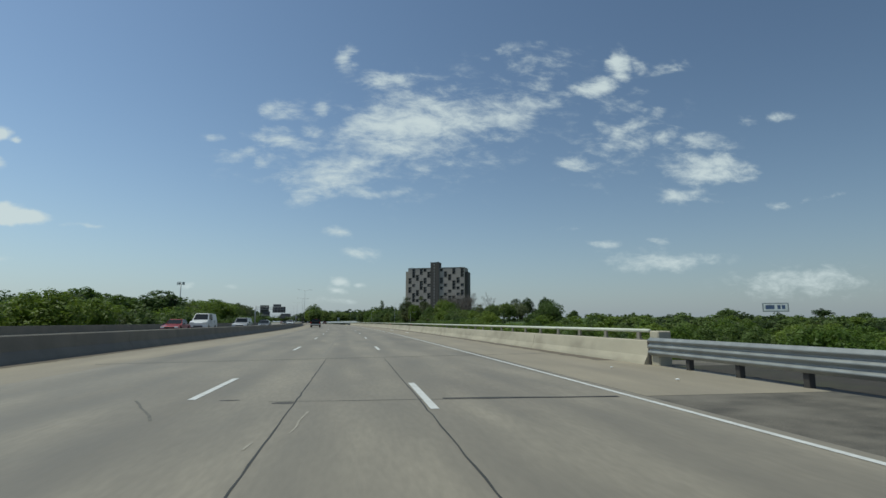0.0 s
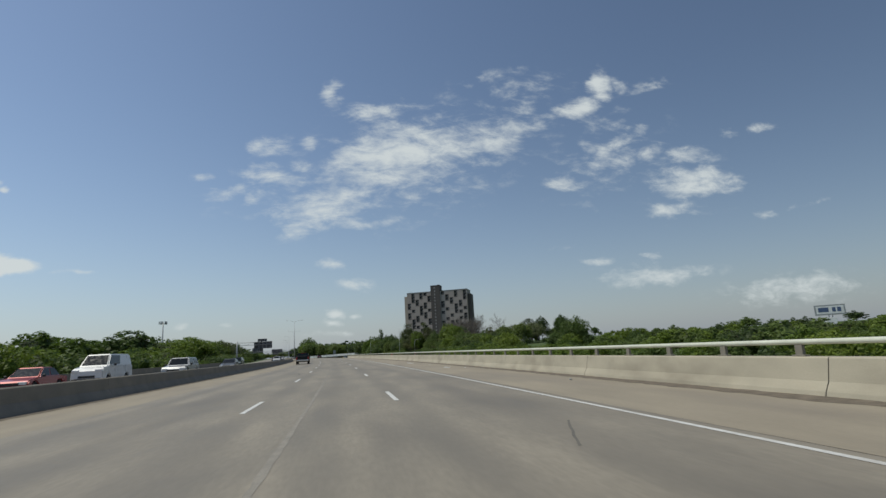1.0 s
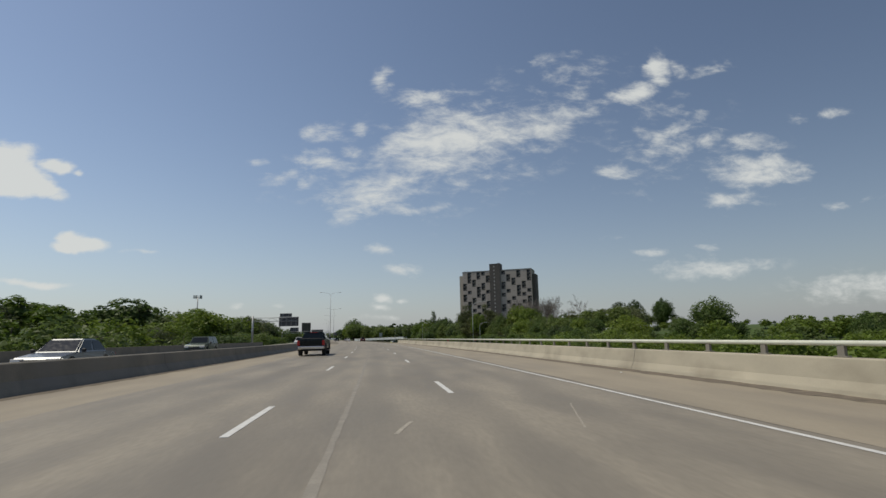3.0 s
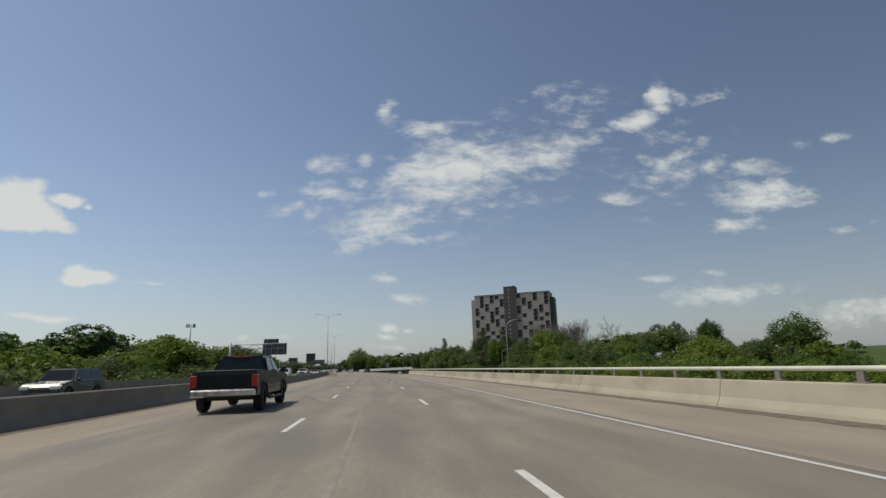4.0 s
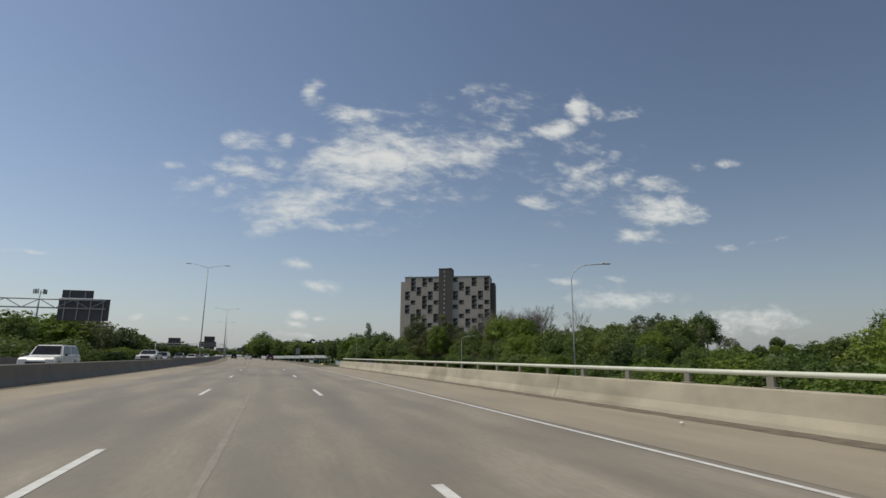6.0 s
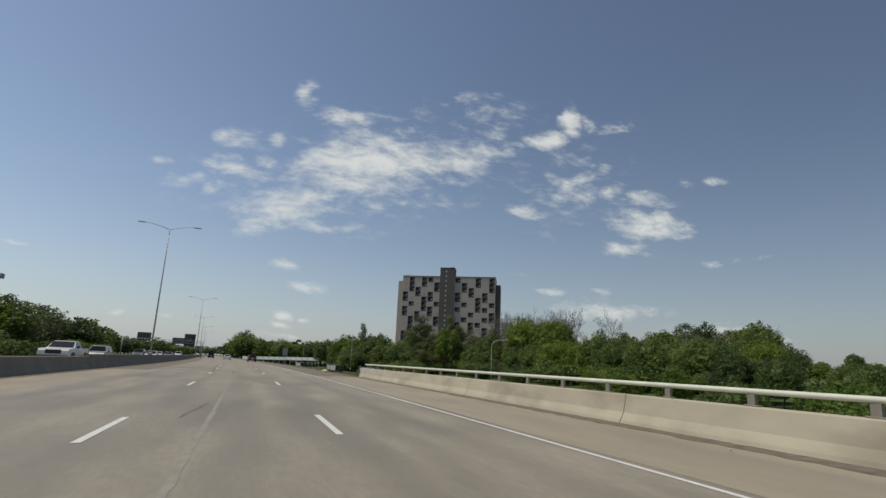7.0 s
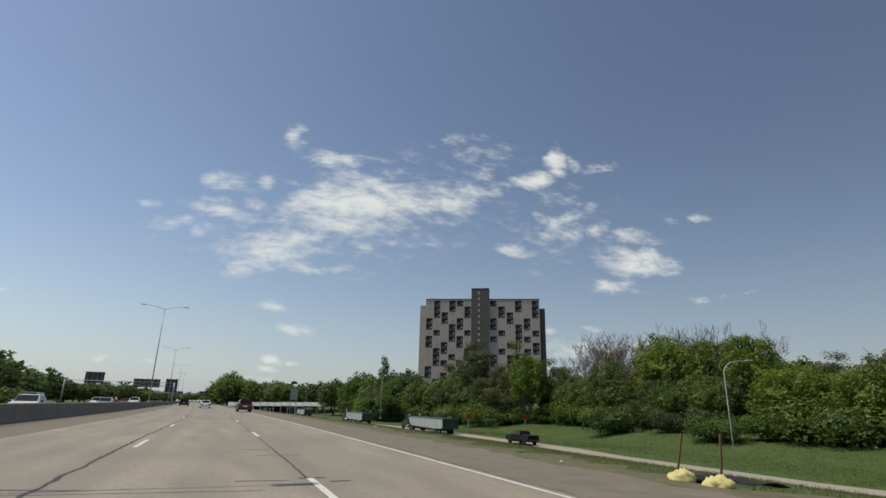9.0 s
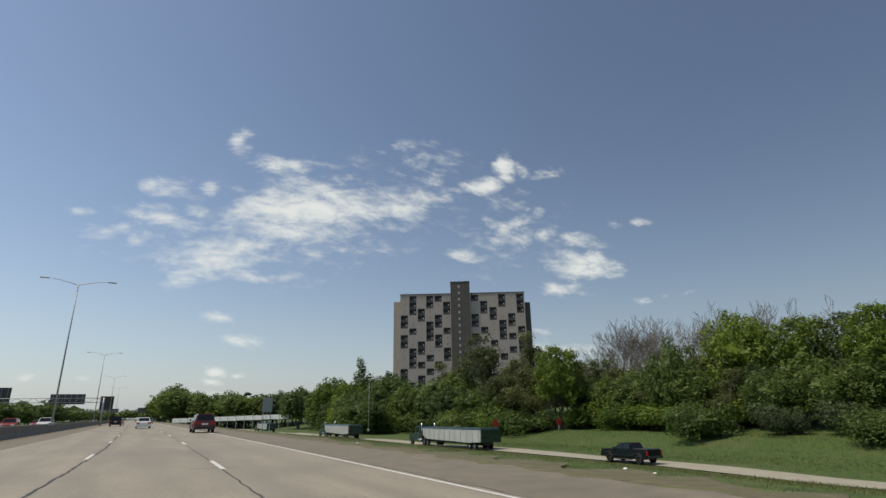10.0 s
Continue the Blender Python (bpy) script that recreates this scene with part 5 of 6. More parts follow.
def antenna_mast():
    g = thing("antenna_mast", "tall grey antenna mast above the tree line", "antenna mast", m=pose(-131.2, 423.9, 1))
    bm = bmesh.new()
    tube(bm, [(0, 0, 0), (0, 0, 29.2)], [0.55, 0.3], 10)
    part("pole", bm, M_POLE, g)
    bm = bmesh.new()
    for k in range(3):
        a = k * 2.0944
        c, s = math.cos(a), math.sin(a)
        tube(bm, [(1.9 * c - 1.6 * s, 1.9 * s + 1.6 * c, 28.6), (1.9 * c + 1.6 * s, 1.9 * s - 1.6 * c, 28.6)], 0.09, 5)
        tube(bm, [(0, 0, 28.6), (1.9 * c, 1.9 * s, 28.6)], 0.08, 5)
    part("platform", bm, M_POLE, g)
    panel = bmesh.new()
    box(panel, -0.2, 0.2, -0.12, 0.12, -1.1, 1.1, 0.03)
    mesh = None
    for k in range(3):
        a = k * 2.0944
        c, s = math.cos(a), math.sin(a)
        for u in (-1.5, -0.5, 0.5, 1.5):
            m = pose(2.0 * c - u * s, 2.0 * s + u * c, 28.9, 0, 0, math.degrees(a))
            if mesh is None:
                p = part("antenna", panel, M_SIGNGREY, g)
                p.matrix_local = m
                mesh = p.data
            else:
                share("antenna", mesh, g, m)


antenna_mast()


def white_fence():
    """White panels along the bank ahead."""
    g = thing("panel_fence", "white panel fence along the bank before the trees", "fence")
    mesh = post = None
    a, b = Vector((3.4, 420.5, 0)), Vector((-33.0, 452, 0))
    n = 14
    turn = math.degrees(math.atan2(b.y - a.y, b.x - a.x))
    for k in range(n):
        p = a.lerp(b, k / n)
        m = pose(p.x, p.y, 0.03 * (k % 3) + 0.75 * (1 - k / n), 0, 0, turn)
        if mesh is None:
            bm = bmesh.new()
            box(bm, 0.08, 3.4, -0.05, 0.05, -0.3, 1.1, 0.02)
            q = part("panel", bm, M_WHITE, g)
            q.matrix_local = m
            mesh = q.data
            bm = bmesh.new()
            box(bm, -0.07, 0.07, -0.08, 0.08, -4.4, 1.15)
            q = part("post", bm, M_SIGNGREY, g)
            q.matrix_local = m
            post = q.data
        else:
            share("panel", mesh, g, m)
            share("post", post, g, m)


white_fence()


def far_block(x, y, w, dpt, h, turn, label):
    g = thing("office_building", label, "building", m=pose(x, y, -1, 0, 0, turn))
    bm = bmesh.new()
    box(bm, -w / 2, w / 2, 0, dpt, 0, h)
    part("wall", bm, M_DARK, g)
    bm = bmesh.new()
    box(bm, -w / 2 - 0.2, w / 2 + 0.2, -0.2, dpt + 0.2, h, h + 0.6)
    part("roof", bm, M_SIGNBACK, g)
    mesh = None
    nx, nz = int(w / 3.2), int(h / 3.3)
    for i in range(nx):
        for j in range(1, nz):
            m = pose(-w / 2 + (i + 0.5) * w / nx, -0.02, j * h / nz)
            if mesh is None:
                bm = bmesh.new()
                box(bm, -1.1, 1.1, -0.03, 0.0, 0, 1.7)
                p = part("window", bm, M_GLASS, g)
                p.matrix_local = m
                mesh = p.data
            else:
                share("window", mesh, g, m)


far_block(-236, 1437, 22, 18, 44, 10, "dark office block far down the freeway")

# ---- vehicles ----
def car_paint(name, base, metal=0.3):
    m = material(name, base, 0.3, metal, vary=0.04, scale=2, fine=20, bump=0.0)
    m.node_tree.nodes["Principled BSDF"].inputs["Coat Weight"].default_value = 0.35
    return m


P_WHITE = car_paint("paint_white", (0.72, 0.72, 0.71), 0.0)
P_SILVER = car_paint("paint_silver", (0.42, 0.43, 0.44), 0.6)
P_RED = car_paint("paint_red", (0.30, 0.03, 0.03), 0.2)
P_DARKRED = car_paint("paint_dark_red", (0.14, 0.03, 0.03), 0.2)
P_BLACK = car_paint("paint_black", (0.005, 0.009, 0.01), 0.0)
P_BLACK.node_tree.nodes["Principled BSDF"].inputs["Specular IOR Level"].default_value = 0.2
P_BLACK.node_tree.nodes["Principled BSDF"].inputs["Coat Weight"].default_value = 0.12
P_GREEN = car_paint("paint_dark_green", (0.02, 0.045, 0.035), 0.2)
P_GREY = car_paint("paint_grey", (0.16, 0.17, 0.18), 0.5)
M_TYRE = material("tyre_rubber", (0.02, 0.02, 0.02), 0.85, vary=0.2, scale=8, bump=0.3)
M_RIM = material("wheel_rim", (0.35, 0.35, 0.36), 0.35, 0.8, vary=0.1)
M_CARGLASS = material("car_glass", (0.012, 0.016, 0.018), 0.1, vary=0.1, bump=0.0, spec=0.35)
M_PLASTIC = material("black_plastic", (0.025, 0.025, 0.026), 0.6, vary=0.15, scale=6)
M_CHROME = material("chrome", (0.6, 0.6, 0.6), 0.15, 1.0, vary=0.03, bump=0.0)
M_TAIL = material("tail_lens", (0.38, 0.015, 0.015), 0.2, vary=0.05, bump=0.0)
M_HEAD = material("head_lens", (0.75, 0.76, 0.76), 0.12, vary=0.03, bump=0.0)


def wheel(parent, x, y, r, width, side, rim=None):
    bm = bmesh.new()
    prof = [(r * 0.62, -width / 2), (r * 0.9, -width / 2), (r, -width * 0.36), (r, width * 0.36), (r * 0.9, width / 2), (r * 0.62, width / 2)]
    n = 22
    rings = []
    for k in range(n):
        a = 2 * math.pi * k / n
        rings.append([bm.verts.new((w, rr * math.cos(a), rr * math.sin(a))) for rr, w in prof])
    for k in range(n):
        a, b = rings[k], rings[(k + 1) % n]
        for i in range(len(prof)):
            bm.faces.new((a[i], a[(i + 1) % len(prof)], b[(i + 1) % len(prof)], b[i]))
    bmesh.ops.recalc_face_normals(bm, faces=bm.faces[:])
    w = part("wheel", bm, M_TYRE, parent)
    w.location = (x, y, r)
    bm = bmesh.new()
    face = side * width * 0.3
    bmesh.ops.create_circle(bm, cap_ends=True, segments=22, radius=r * 0.6, matrix=Matrix.Translation((face - side * 0.05, 0, 0)) @ Matrix.Rotation(math.pi / 2, 4, "Y"))
    for k in range(6):
        a = k * math.pi / 3
        c, s = math.cos(a), math.sin(a)
        tube(bm, [(face, 0.06 * c, 0.06 * s), (face - side * 0.02, r * 0.6 * c, r * 0.6 * s)], [0.05, 0.035], 4)
    tube(bm, [(face - side * 0.04, 0, 0), (face + side * 0.02, 0, 0)], 0.07, 10)
    part("rim", bm, rim or M_RIM, w)
    return w


def side_shape(L, z0, profile, wheels, r_arch, axle):
    """The outline of a body seen from the side, with wheel arches cut out: list of (y, z), from the tail's foot forwards underneath."""
    pts = []
    for yc in sorted(wheels):
        a0 = math.asin(min(0.98, (z0 - axle) / r_arch)) if abs(z0 - axle) < r_arch else 0
        for k in range(9):
            a = math.pi - a0 - (math.pi - 2 * a0) * k / 8
            pts.append((yc + r_arch * math.cos(a), axle + r_arch * math.sin(a)))
    return [(-L / 2 + 0.06, z0), *pts, (L / 2 - 0.06, z0), *profile]


def slab(bm, shape, half, tuck=0.06, bevel=0.05):
    """The outline carried across the car, a little narrower at the top edge."""
    top = max(z for _, z in shape)
    low = min(z for _, z in shape)
    a = [bm.verts.new((-half + tuck * max(0, (z - low - 0.35 * (top - low)) / (top - low)), y, z)) for y, z in shape]
    b = [bm.verts.new((half - tuck * max(0, (z - low - 0.35 * (top - low)) / (top - low)), y, z)) for y, z in shape]
    n = len(shape)
    bm.faces.new(a[::-1])
    bm.faces.new(b)
    for i in range(n):
        bm.faces.new((a[i], a[(i + 1) % n], b[(i + 1) % n], b[i]))
    bmesh.ops.recalc_face_normals(bm, faces=bm.faces[:])
    if bevel:
        sel = [e for e in bm.edges if len(e.link_faces) == 2 and {v.co.x > 0 for v in e.verts} != {True, False} and e.calc_face_angle(0) > 0.9]
        bmesh.ops.bevel(bm, geom=sel, offset=bevel, segments=2, affect="EDGES", clamp_overlap=True)
    return bm


def cabin(bm, y0, y1, t0, t1, zb, zt, hb, ht, bevel=0.07):
    vs = [bm.verts.new(c) for c in ((-hb, y0, zb), (hb, y0, zb), (hb, y1, zb), (-hb, y1, zb), (-ht, t0, zt), (ht, t0, zt), (ht, t1, zt), (-ht, t1, zt))]
    for f in ((0, 3, 2, 1), (4, 5, 6, 7), (0, 1, 5, 4), (1, 2, 6, 5), (2, 3, 7, 6), (3, 0, 4, 7)):
        bm.faces.new([vs[i] for i in f])
    bmesh.ops.bevel(bm, geom=[e for e in bm.edges if max(v.co.z for v in e.verts) > zb + 0.01], offset=bevel, segments=2, affect="EDGES")
    return bm


def quad_on(bm, p00, p10, p11, p01, m0=0.08, m1=0.1, lift=0.012):
    """A pane laid on a face given by four corners, inset and lifted off it."""
    P = [Vector(p) for p in (p00, p10, p11, p01)]
    n = (P[1] - P[0]).cross(P[3] - P[0]).normalized() * lift

    def at(u, v):
        return P[0].lerp(P[1], u).lerp(P[3].lerp(P[2], u), v) + n
    vs = [bm.verts.new(at(u, v)) for u, v in ((m0, m1), (1 - m0, m1), (1 - m0, 1 - m1), (m0, 1 - m1))]
    back = [bm.verts.new(v.co - n * 2.2) for v in vs]
    bm.faces.new(vs)
    bm.faces.new(back[::-1])
    for i in range(4):
        bm.faces.new((vs[i], back[i], back[(i + 1) % 4], vs[(i + 1) % 4]))


def make_car(name, label, category, paint, L=4.6, W=1.82, H=1.46, style="sedan", group=""):
    e = thing(name, label, category, group)
    h = W / 2
    r = 0.33 if style in ("sedan", "hatch") else 0.37
    z0 = 0.24 if style in ("sedan", "hatch") else 0.32
    belt_z = H * 0.63
    wy = (-L * 0.29, L * 0.31)
    hood = belt_z - 0.12
    if style == "sedan":
        top = [(L / 2, z0 + 0.2), (L / 2 - 0.04, hood - 0.2), (L / 2 - 0.25, hood - 0.05), (L * 0.2, belt_z), (-L * 0.3, belt_z), (-L / 2 + 0.1, belt_z - 0.03), (-L / 2, belt_z - 0.25), (-L / 2, z0 + 0.2)]
        cab = (-L * 0.33, L * 0.21, -L * 0.2, L * 0.04)
    elif style == "van":
        top = [(L / 2, z0 + 0.2), (L / 2 - 0.03, hood - 0.2), (L / 2 - 0.3, hood), (L * 0.27, belt_z), (-L / 2 + 0.02, belt_z), (-L / 2, belt_z - 0.2), (-L / 2, z0 + 0.2)]
        cab = (-L / 2 + 0.03, L * 0.31, -L / 2 + 0.1, L * 0.17)
    else:
        top = [(L / 2, z0 + 0.2), (L / 2 - 0.03, hood - 0.16), (L / 2 - 0.2, hood), (L * 0.2, belt_z), (-L / 2 + 0.04, belt_z), (-L / 2, belt_z - 0.2), (-L / 2, z0 + 0.2)]
        cab = (-L / 2 + 0.05, L * 0.21, -L / 2 + 0.3, L * 0.105)
    bm = bmesh.new()
    slab(bm, side_shape(L, z0, top, wy, r * 1.16, r), h)
    part("body", bm, paint, e)
    y0, y1, t0, t1 = cab
    hb, ht = h - 0.06, h - 0.24
    zb, zt = belt_z - 0.02, H
    bm = bmesh.new()
    cabin(bm, y0, y1, t0, t1, zb, zt, hb, ht)
    c = part("cabin", bm, paint, e)
    bm = bmesh.new()
    quad_on(bm, (hb, y1, zb), (-hb, y1, zb), (-ht, t1, zt), (ht, t1, zt), 0.06, 0.1)
    part("windscreen", bm, M_CARGLASS, c)
    bm = bmesh.new()
    quad_on(bm, (-hb, y0, zb), (hb, y0, zb), (ht, t0, zt), (-ht, t0, zt), 0.08, 0.12)
    part("rear_window", bm, M_CARGLASS, c)
    mid = (y0 + y1) / 2
    for s in (-1, 1):
        for a, b, ta, tb in ((y0, mid, t0, (t0 + t1) / 2), (mid, y1, (t0 + t1) / 2, t1)):
            if style == "van" and a == y0:
                continue
            bm = bmesh.new()
            q = [(s * hb, a, zb), (s * hb, b, zb), (s * ht, tb, zt), (s * ht, ta, zt)]
            if s < 0:
                q = [q[1], q[0], q[3], q[2]]
            quad_on(bm, *q, 0.07, 0.12)
            part("side_window", bm, M_CARGLASS, c)
        for y in wy:
            wheel(e, s * (h - 0.1), y, r, 0.2, s)
        bm = bmesh.new()
        box(bm, s * h, s * (h + 0.16), L * 0.15, L * 0.15 + 0.1, belt_z - 0.02, belt_z + 0.14, 0.03)
        part("mirror", bm, M_PLASTIC, e)
        bm = bmesh.new()
        box(bm, s * (h - 0.42), s * (h - 0.05), -L / 2 - 0.012, -L / 2 + 0.1, belt_z - 0.3, belt_z - 0.1, 0.015)
        part("tail_light", bm, M_TAIL, e)
        bm = bmesh.new()
        box(bm, s * (h - 0.48), s * (h - 0.06), L / 2 - 0.12, L / 2 + 0.012, hood - 0.26, hood - 0.1, 0.015)
        part("headlight", bm, M_HEAD, e)
    bm = bmesh.new()
    box(bm, -h + 0.08, h - 0.08, -L / 2 - 0.06, -L / 2 + 0.15, z0 - 0.02, z0 + 0.24, 0.04)
    part("rear_bumper", bm, M_PLASTIC if style != "sedan" else paint, e)
    bm = bmesh.new()
    box(bm, -h + 0.08, h - 0.08, L / 2 - 0.15, L / 2 + 0.05, z0 - 0.02, z0 + 0.24, 0.04)
    part("front_bumper", bm, M_PLASTIC, e)
    bm = bmesh.new()
    box(bm, -0.5, 0.5, L / 2 - 0.1, L / 2 + 0.02, z0 + 0.27, z0 + 0.42, 0.01)
    part("grille", bm, M_PLASTIC, e)
    bm = bmesh.new()
    box(bm, -0.26, 0.26, -L / 2 - 0.02, -L / 2 + 0.04, belt_z - 0.34, belt_z - 0.2)
    part("number_plate", bm, M_WHITE, e)
    return e


def make_pickup(label, paint, group="", rough=False):
    """A full-size crew cab pickup, 5.9 m long."""
    e = thing("pickup_truck", label, "pickup truck", group)
    L, h, r = 5.85, 1.01, 0.41
    wy = (-1.85, 1.85)
    z0 = 0.52
    bed, belt_z, hood, roof = 1.26, 1.22, 1.2, 1.79
    top = [(L / 2, 0.75), (L / 2 - 0.02, 1.0), (L / 2 - 0.14, hood - 0.05), (1.2, hood + 0.04), (1.0, belt_z + 0.02), (-0.98, belt_z + 0.02), (-0.99, bed), (-L / 2 + 0.05, bed), (-L / 2, bed - 0.1), (-L / 2, 0.62)]
    bm = bmesh.new()
    slab(bm, side_shape(L, z0, top, wy, r * 1.2, r), h, 0.07, 0.045)
    body = part("body", bm, paint, e)
    bm = bmesh.new()
    cabin(bm, -0.99, 1.32, -0.78, 0.5, belt_z, roof, h - 0.08, h - 0.26, 0.08)
    c = part("cab", bm, paint, e)
    hb, ht, zb, zt = h - 0.08, h - 0.26, belt_z, roof
    bm = bmesh.new()
    quad_on(bm, (hb, 1.32, zb), (-hb, 1.32, zb), (-ht, 0.5, zt), (ht, 0.5, zt), 0.05, 0.08)
    part("windscreen", bm, M_CARGLASS, c)
    bm = bmesh.new()
    quad_on(bm, (-hb, -0.99, zb), (hb, -0.99, zb), (ht, -0.78, zt), (-ht, -0.78, zt), 0.08, 0.14)
    part("rear_window", bm, M_CARGLASS, c)
    for s in (-1, 1):
        for a, b, ta, tb in ((-0.93, 0.05, -0.74, 0.02), (0.13, 1.2, 0.06, 0.42)):
            bm = bmesh.new()
            q = [(s * hb, a, zb), (s * hb, b, zb), (s * ht, tb, zt), (s * ht, ta, zt)]
            if s < 0:
                q = [q[1], q[0], q[3], q[2]]
            quad_on(bm, *q, 0.05, 0.12)
            part("side_window", bm, M_CARGLASS, c)
        for y in wy:
            wheel(e, s * (h - 0.13), y, r, 0.28, s, M_PLASTIC)
            bm = bmesh.new()
            ring = [(s * (h + 0.008), y + r * 1.24 * math.cos(t), r + r * 1.24 * math.sin(t)) for t in (math.pi * k / 14 for k in range(15))]
            tube(bm, ring, 0.035, 6)
            part("wheel_arch", bm, M_PLASTIC, e)
        # seams and mouldings of the doors
        bm = bmesh.new()
        for y in (-0.95, 0.08, 1.22):
            tube(bm, [(s * (h - 0.07 * max(0, (z - 0.78) / 0.74) - 0.002), y, z) for z in (0.58, 0.78, 0.95, 1.1, belt_z - 0.05)], 0.006, 4)
        part("door_seam", bm, M_PLASTIC, body)
        bm = bmesh.new()
        box(bm, s * (h - 0.01), s * (h + 0.008), -1.25, 1.25, 0.70, 0.735, 0.004)
        part("side_moulding", bm, M_PLASTIC, body)
        for y in (-0.82, 0.22):
            bm = bmesh.new()
            box(bm, s * (h - 0.03), s * (h + 0.012), y, y + 0.2, 1.05, 1.09, 0.008)
            part("door_handle", bm, paint, body)
        bm = bmesh.new()
        tube(bm, [(s * (h - 0.02), -1.1, 0.4), (s * (h + 0.02), -1.0, 0.36), (s * (h + 0.02), 1.1, 0.36), (s * (h - 0.02), 1.2, 0.4)], 0.05, 8)
        step = part("side_step", bm, M_PLASTIC, e, "black tubular side step")
        for y in (-0.6, 0.45):
            bm = bmesh.new()
            box(bm, s * (h - 0.02), s * (h + 0.07), y - 0.14, y + 0.14, 0.405, 0.425, 0.004)
            part("step_pad", bm, M_CHROME, step)
        bm = bmesh.new()
        box(bm, s * h, s * (h + 0.2), 1.0, 1.12, belt_z + 0.02, belt_z + 0.22, 0.04)
        part("mirror", bm, M_PLASTIC, e)
        bm = bmesh.new()
        box(bm, s * (h - 0.2), s * (h + 0.002), -L / 2 - 0.012, -L / 2 + 0.12, 0.78, 1.16, 0.02)
        part("tail_light", bm, M_TAIL, e)
        bm = bmesh.new()
        box(bm, s * (h - 0.5), s * (h - 0.03), L / 2 - 0.16, L / 2 + 0.012, 0.85, 1.05, 0.02)
        part("headlight", bm, M_HEAD, e)
    bm = bmesh.new()
    box(bm, -0.98, 0.98, -L / 2 - 0.12, -L / 2 + 0.02, 0.5, 0.72, 0.04)
    part("rear_bumper", bm, M_CHROME if not rough else M_PLASTIC, e)
    bm = bmesh.new()
    box(bm, -0.98, 0.98, L / 2 - 0.03, L / 2 + 0.1, 0.48, 0.74, 0.05)
    part("front_bumper", bm, M_PLASTIC, e)
    bm = bmesh.new()
    box(bm, -0.5, 0.5, L / 2 - 0.06, L / 2 + 0.02, 0.8, 1.1, 0.02)
    part("grille", bm, M_PLASTIC, e)
    bm = bmesh.new()
    box(bm, -0.86, 0.86, -L / 2 + 0.12, -1.08, bed - 0.01, bed + 0.05, 0.02)
    part("bed_cover", bm, M_PLASTIC, e)
    bm = bmesh.new()
    box(bm, -0.32, 0.32, -0.845, -0.8, roof - 0.045, roof - 0.005, 0.01)
    part("brake_light", bm, M_TAIL, c)
    bm = bmesh.new()
    box(bm, -0.7, 0.7, -2.2, 2.4, 0.36, 0.6)
    part("chassis", bm, M_PLASTIC, e)
    return e


def make_truck(label, group):
    """A low tractor unit with a long tipping trailer, 18.5 m long, nose along +y."""
    e = thing("dump_truck", label, "truck", group)
    bm = bmesh.new()
    slab(bm, [(5.6, 0.5), (8.9, 0.5), (9.1, 0.9), (9.05, 1.3), (7.7, 1.5), (7.5, 1.62), (7.2, 2.4), (5.65, 2.42)], 1.1, 0.1, 0.06)
    cab = part("cab", bm, P_GREEN, e, "dark green tractor cab")
    bm = bmesh.new()
    quad_on(bm, (1.0, 7.53, 1.6), (-1.0, 7.53, 1.6), (-0.95, 7.22, 2.36), (0.95, 7.22, 2.36), 0.06, 0.08, 0.03)
    part("windscreen", bm, M_CARGLASS, cab)
    for s in (-1, 1):
        bm = bmesh.new()
        box(bm, s * 1.02, s * 1.1, 6.3, 7.1, 1.6, 2.2, 0.02)
        part("side_window", bm, M_CARGLASS, cab)
        bm = bmesh.new()
        tube(bm, [(s * 0.95, 5.5, 0.8), (s * 0.95, 5.5, 2.7)], 0.07, 8)
        part("exhaust_stack", bm, M_CHROME, e)
        bm = bmesh.new()
        tube(bm, [(s * 1.0, 5.2, 0.6), (s * 1.0, 6.4, 0.6)], 0.24, 12)
        part("fuel_tank", bm, M_CHROME, e)
        for y in (8.2, 4.6, 3.6, -6.6, -7.7):
            wheel(e, s * 1.0, y, 0.42, 0.28, s)
    # trailer: tapered tub with ribs and a rolled tarpaulin
    bm = bmesh.new()
    slab(bm, [(-9.2, 0.85), (-6.5, 0.72), (3.6, 0.85), (4.6, 1.25), (4.7, 2.1), (-9.3, 2.1)], 1.25, -0.02, 0.03)
    tub = part("trailer_tub", bm, M_TUB, e, "pale grey trailer tub")
    mesh = None
    for k in range(11):
        for s in (-1, 1):
            m = pose(s * 1.265, -8.8 + k * 1.28, 0)
            if mesh is None:
                bm = bmesh.new()
                box(bm, -0.03, 0.03, -0.05, 0.05, 0.9, 2.05)
                q = part("rib", bm, M_TUB, tub)
                q.matrix_local = m
                mesh = q.data
            else:
                share("rib", mesh, tub, m)
    bm = bmesh.new()
    slab(bm, [(-9.35, 2.104), (4.75, 2.104), (4.6, 2.3), (-9.2, 2.3)], 1.3, 0.3, 0.03)
    part("tarpaulin", bm, P_GREEN, tub, "dark green rolled tarpaulin")
    bm = bmesh.new()
    box(bm, -1.27, 1.27, -9.42, -9.33, 0.8, 2.15, 0.02)
    part("tailgate", bm, P_GREEN, tub)
    bm = bmesh.new()
    box(bm, -0.5, 0.5, -8.8, 8.6, 0.5, 0.72)
    part("chassis", bm, M_PLASTIC, e)
    return e


M_TUB = material("tub_steel", (0.5, 0.5, 0.48), 0.5, 0.1, vary=0.1, scale=1, stain=(0.38, 0.36, 0.33))


def road_pose(off, y, head=0.0, z=0.01):
    slope = -CURVE * min(y, 300.0)
    return pose(off + bend(y), y, z, 0, 0, math.degrees(math.atan(-slope)) + head)


# beside the camera's lane
make_pickup("black crew cab pickup on the concrete carriageway", P_BLACK).matrix_world = road_pose(-4.9, 115.6)
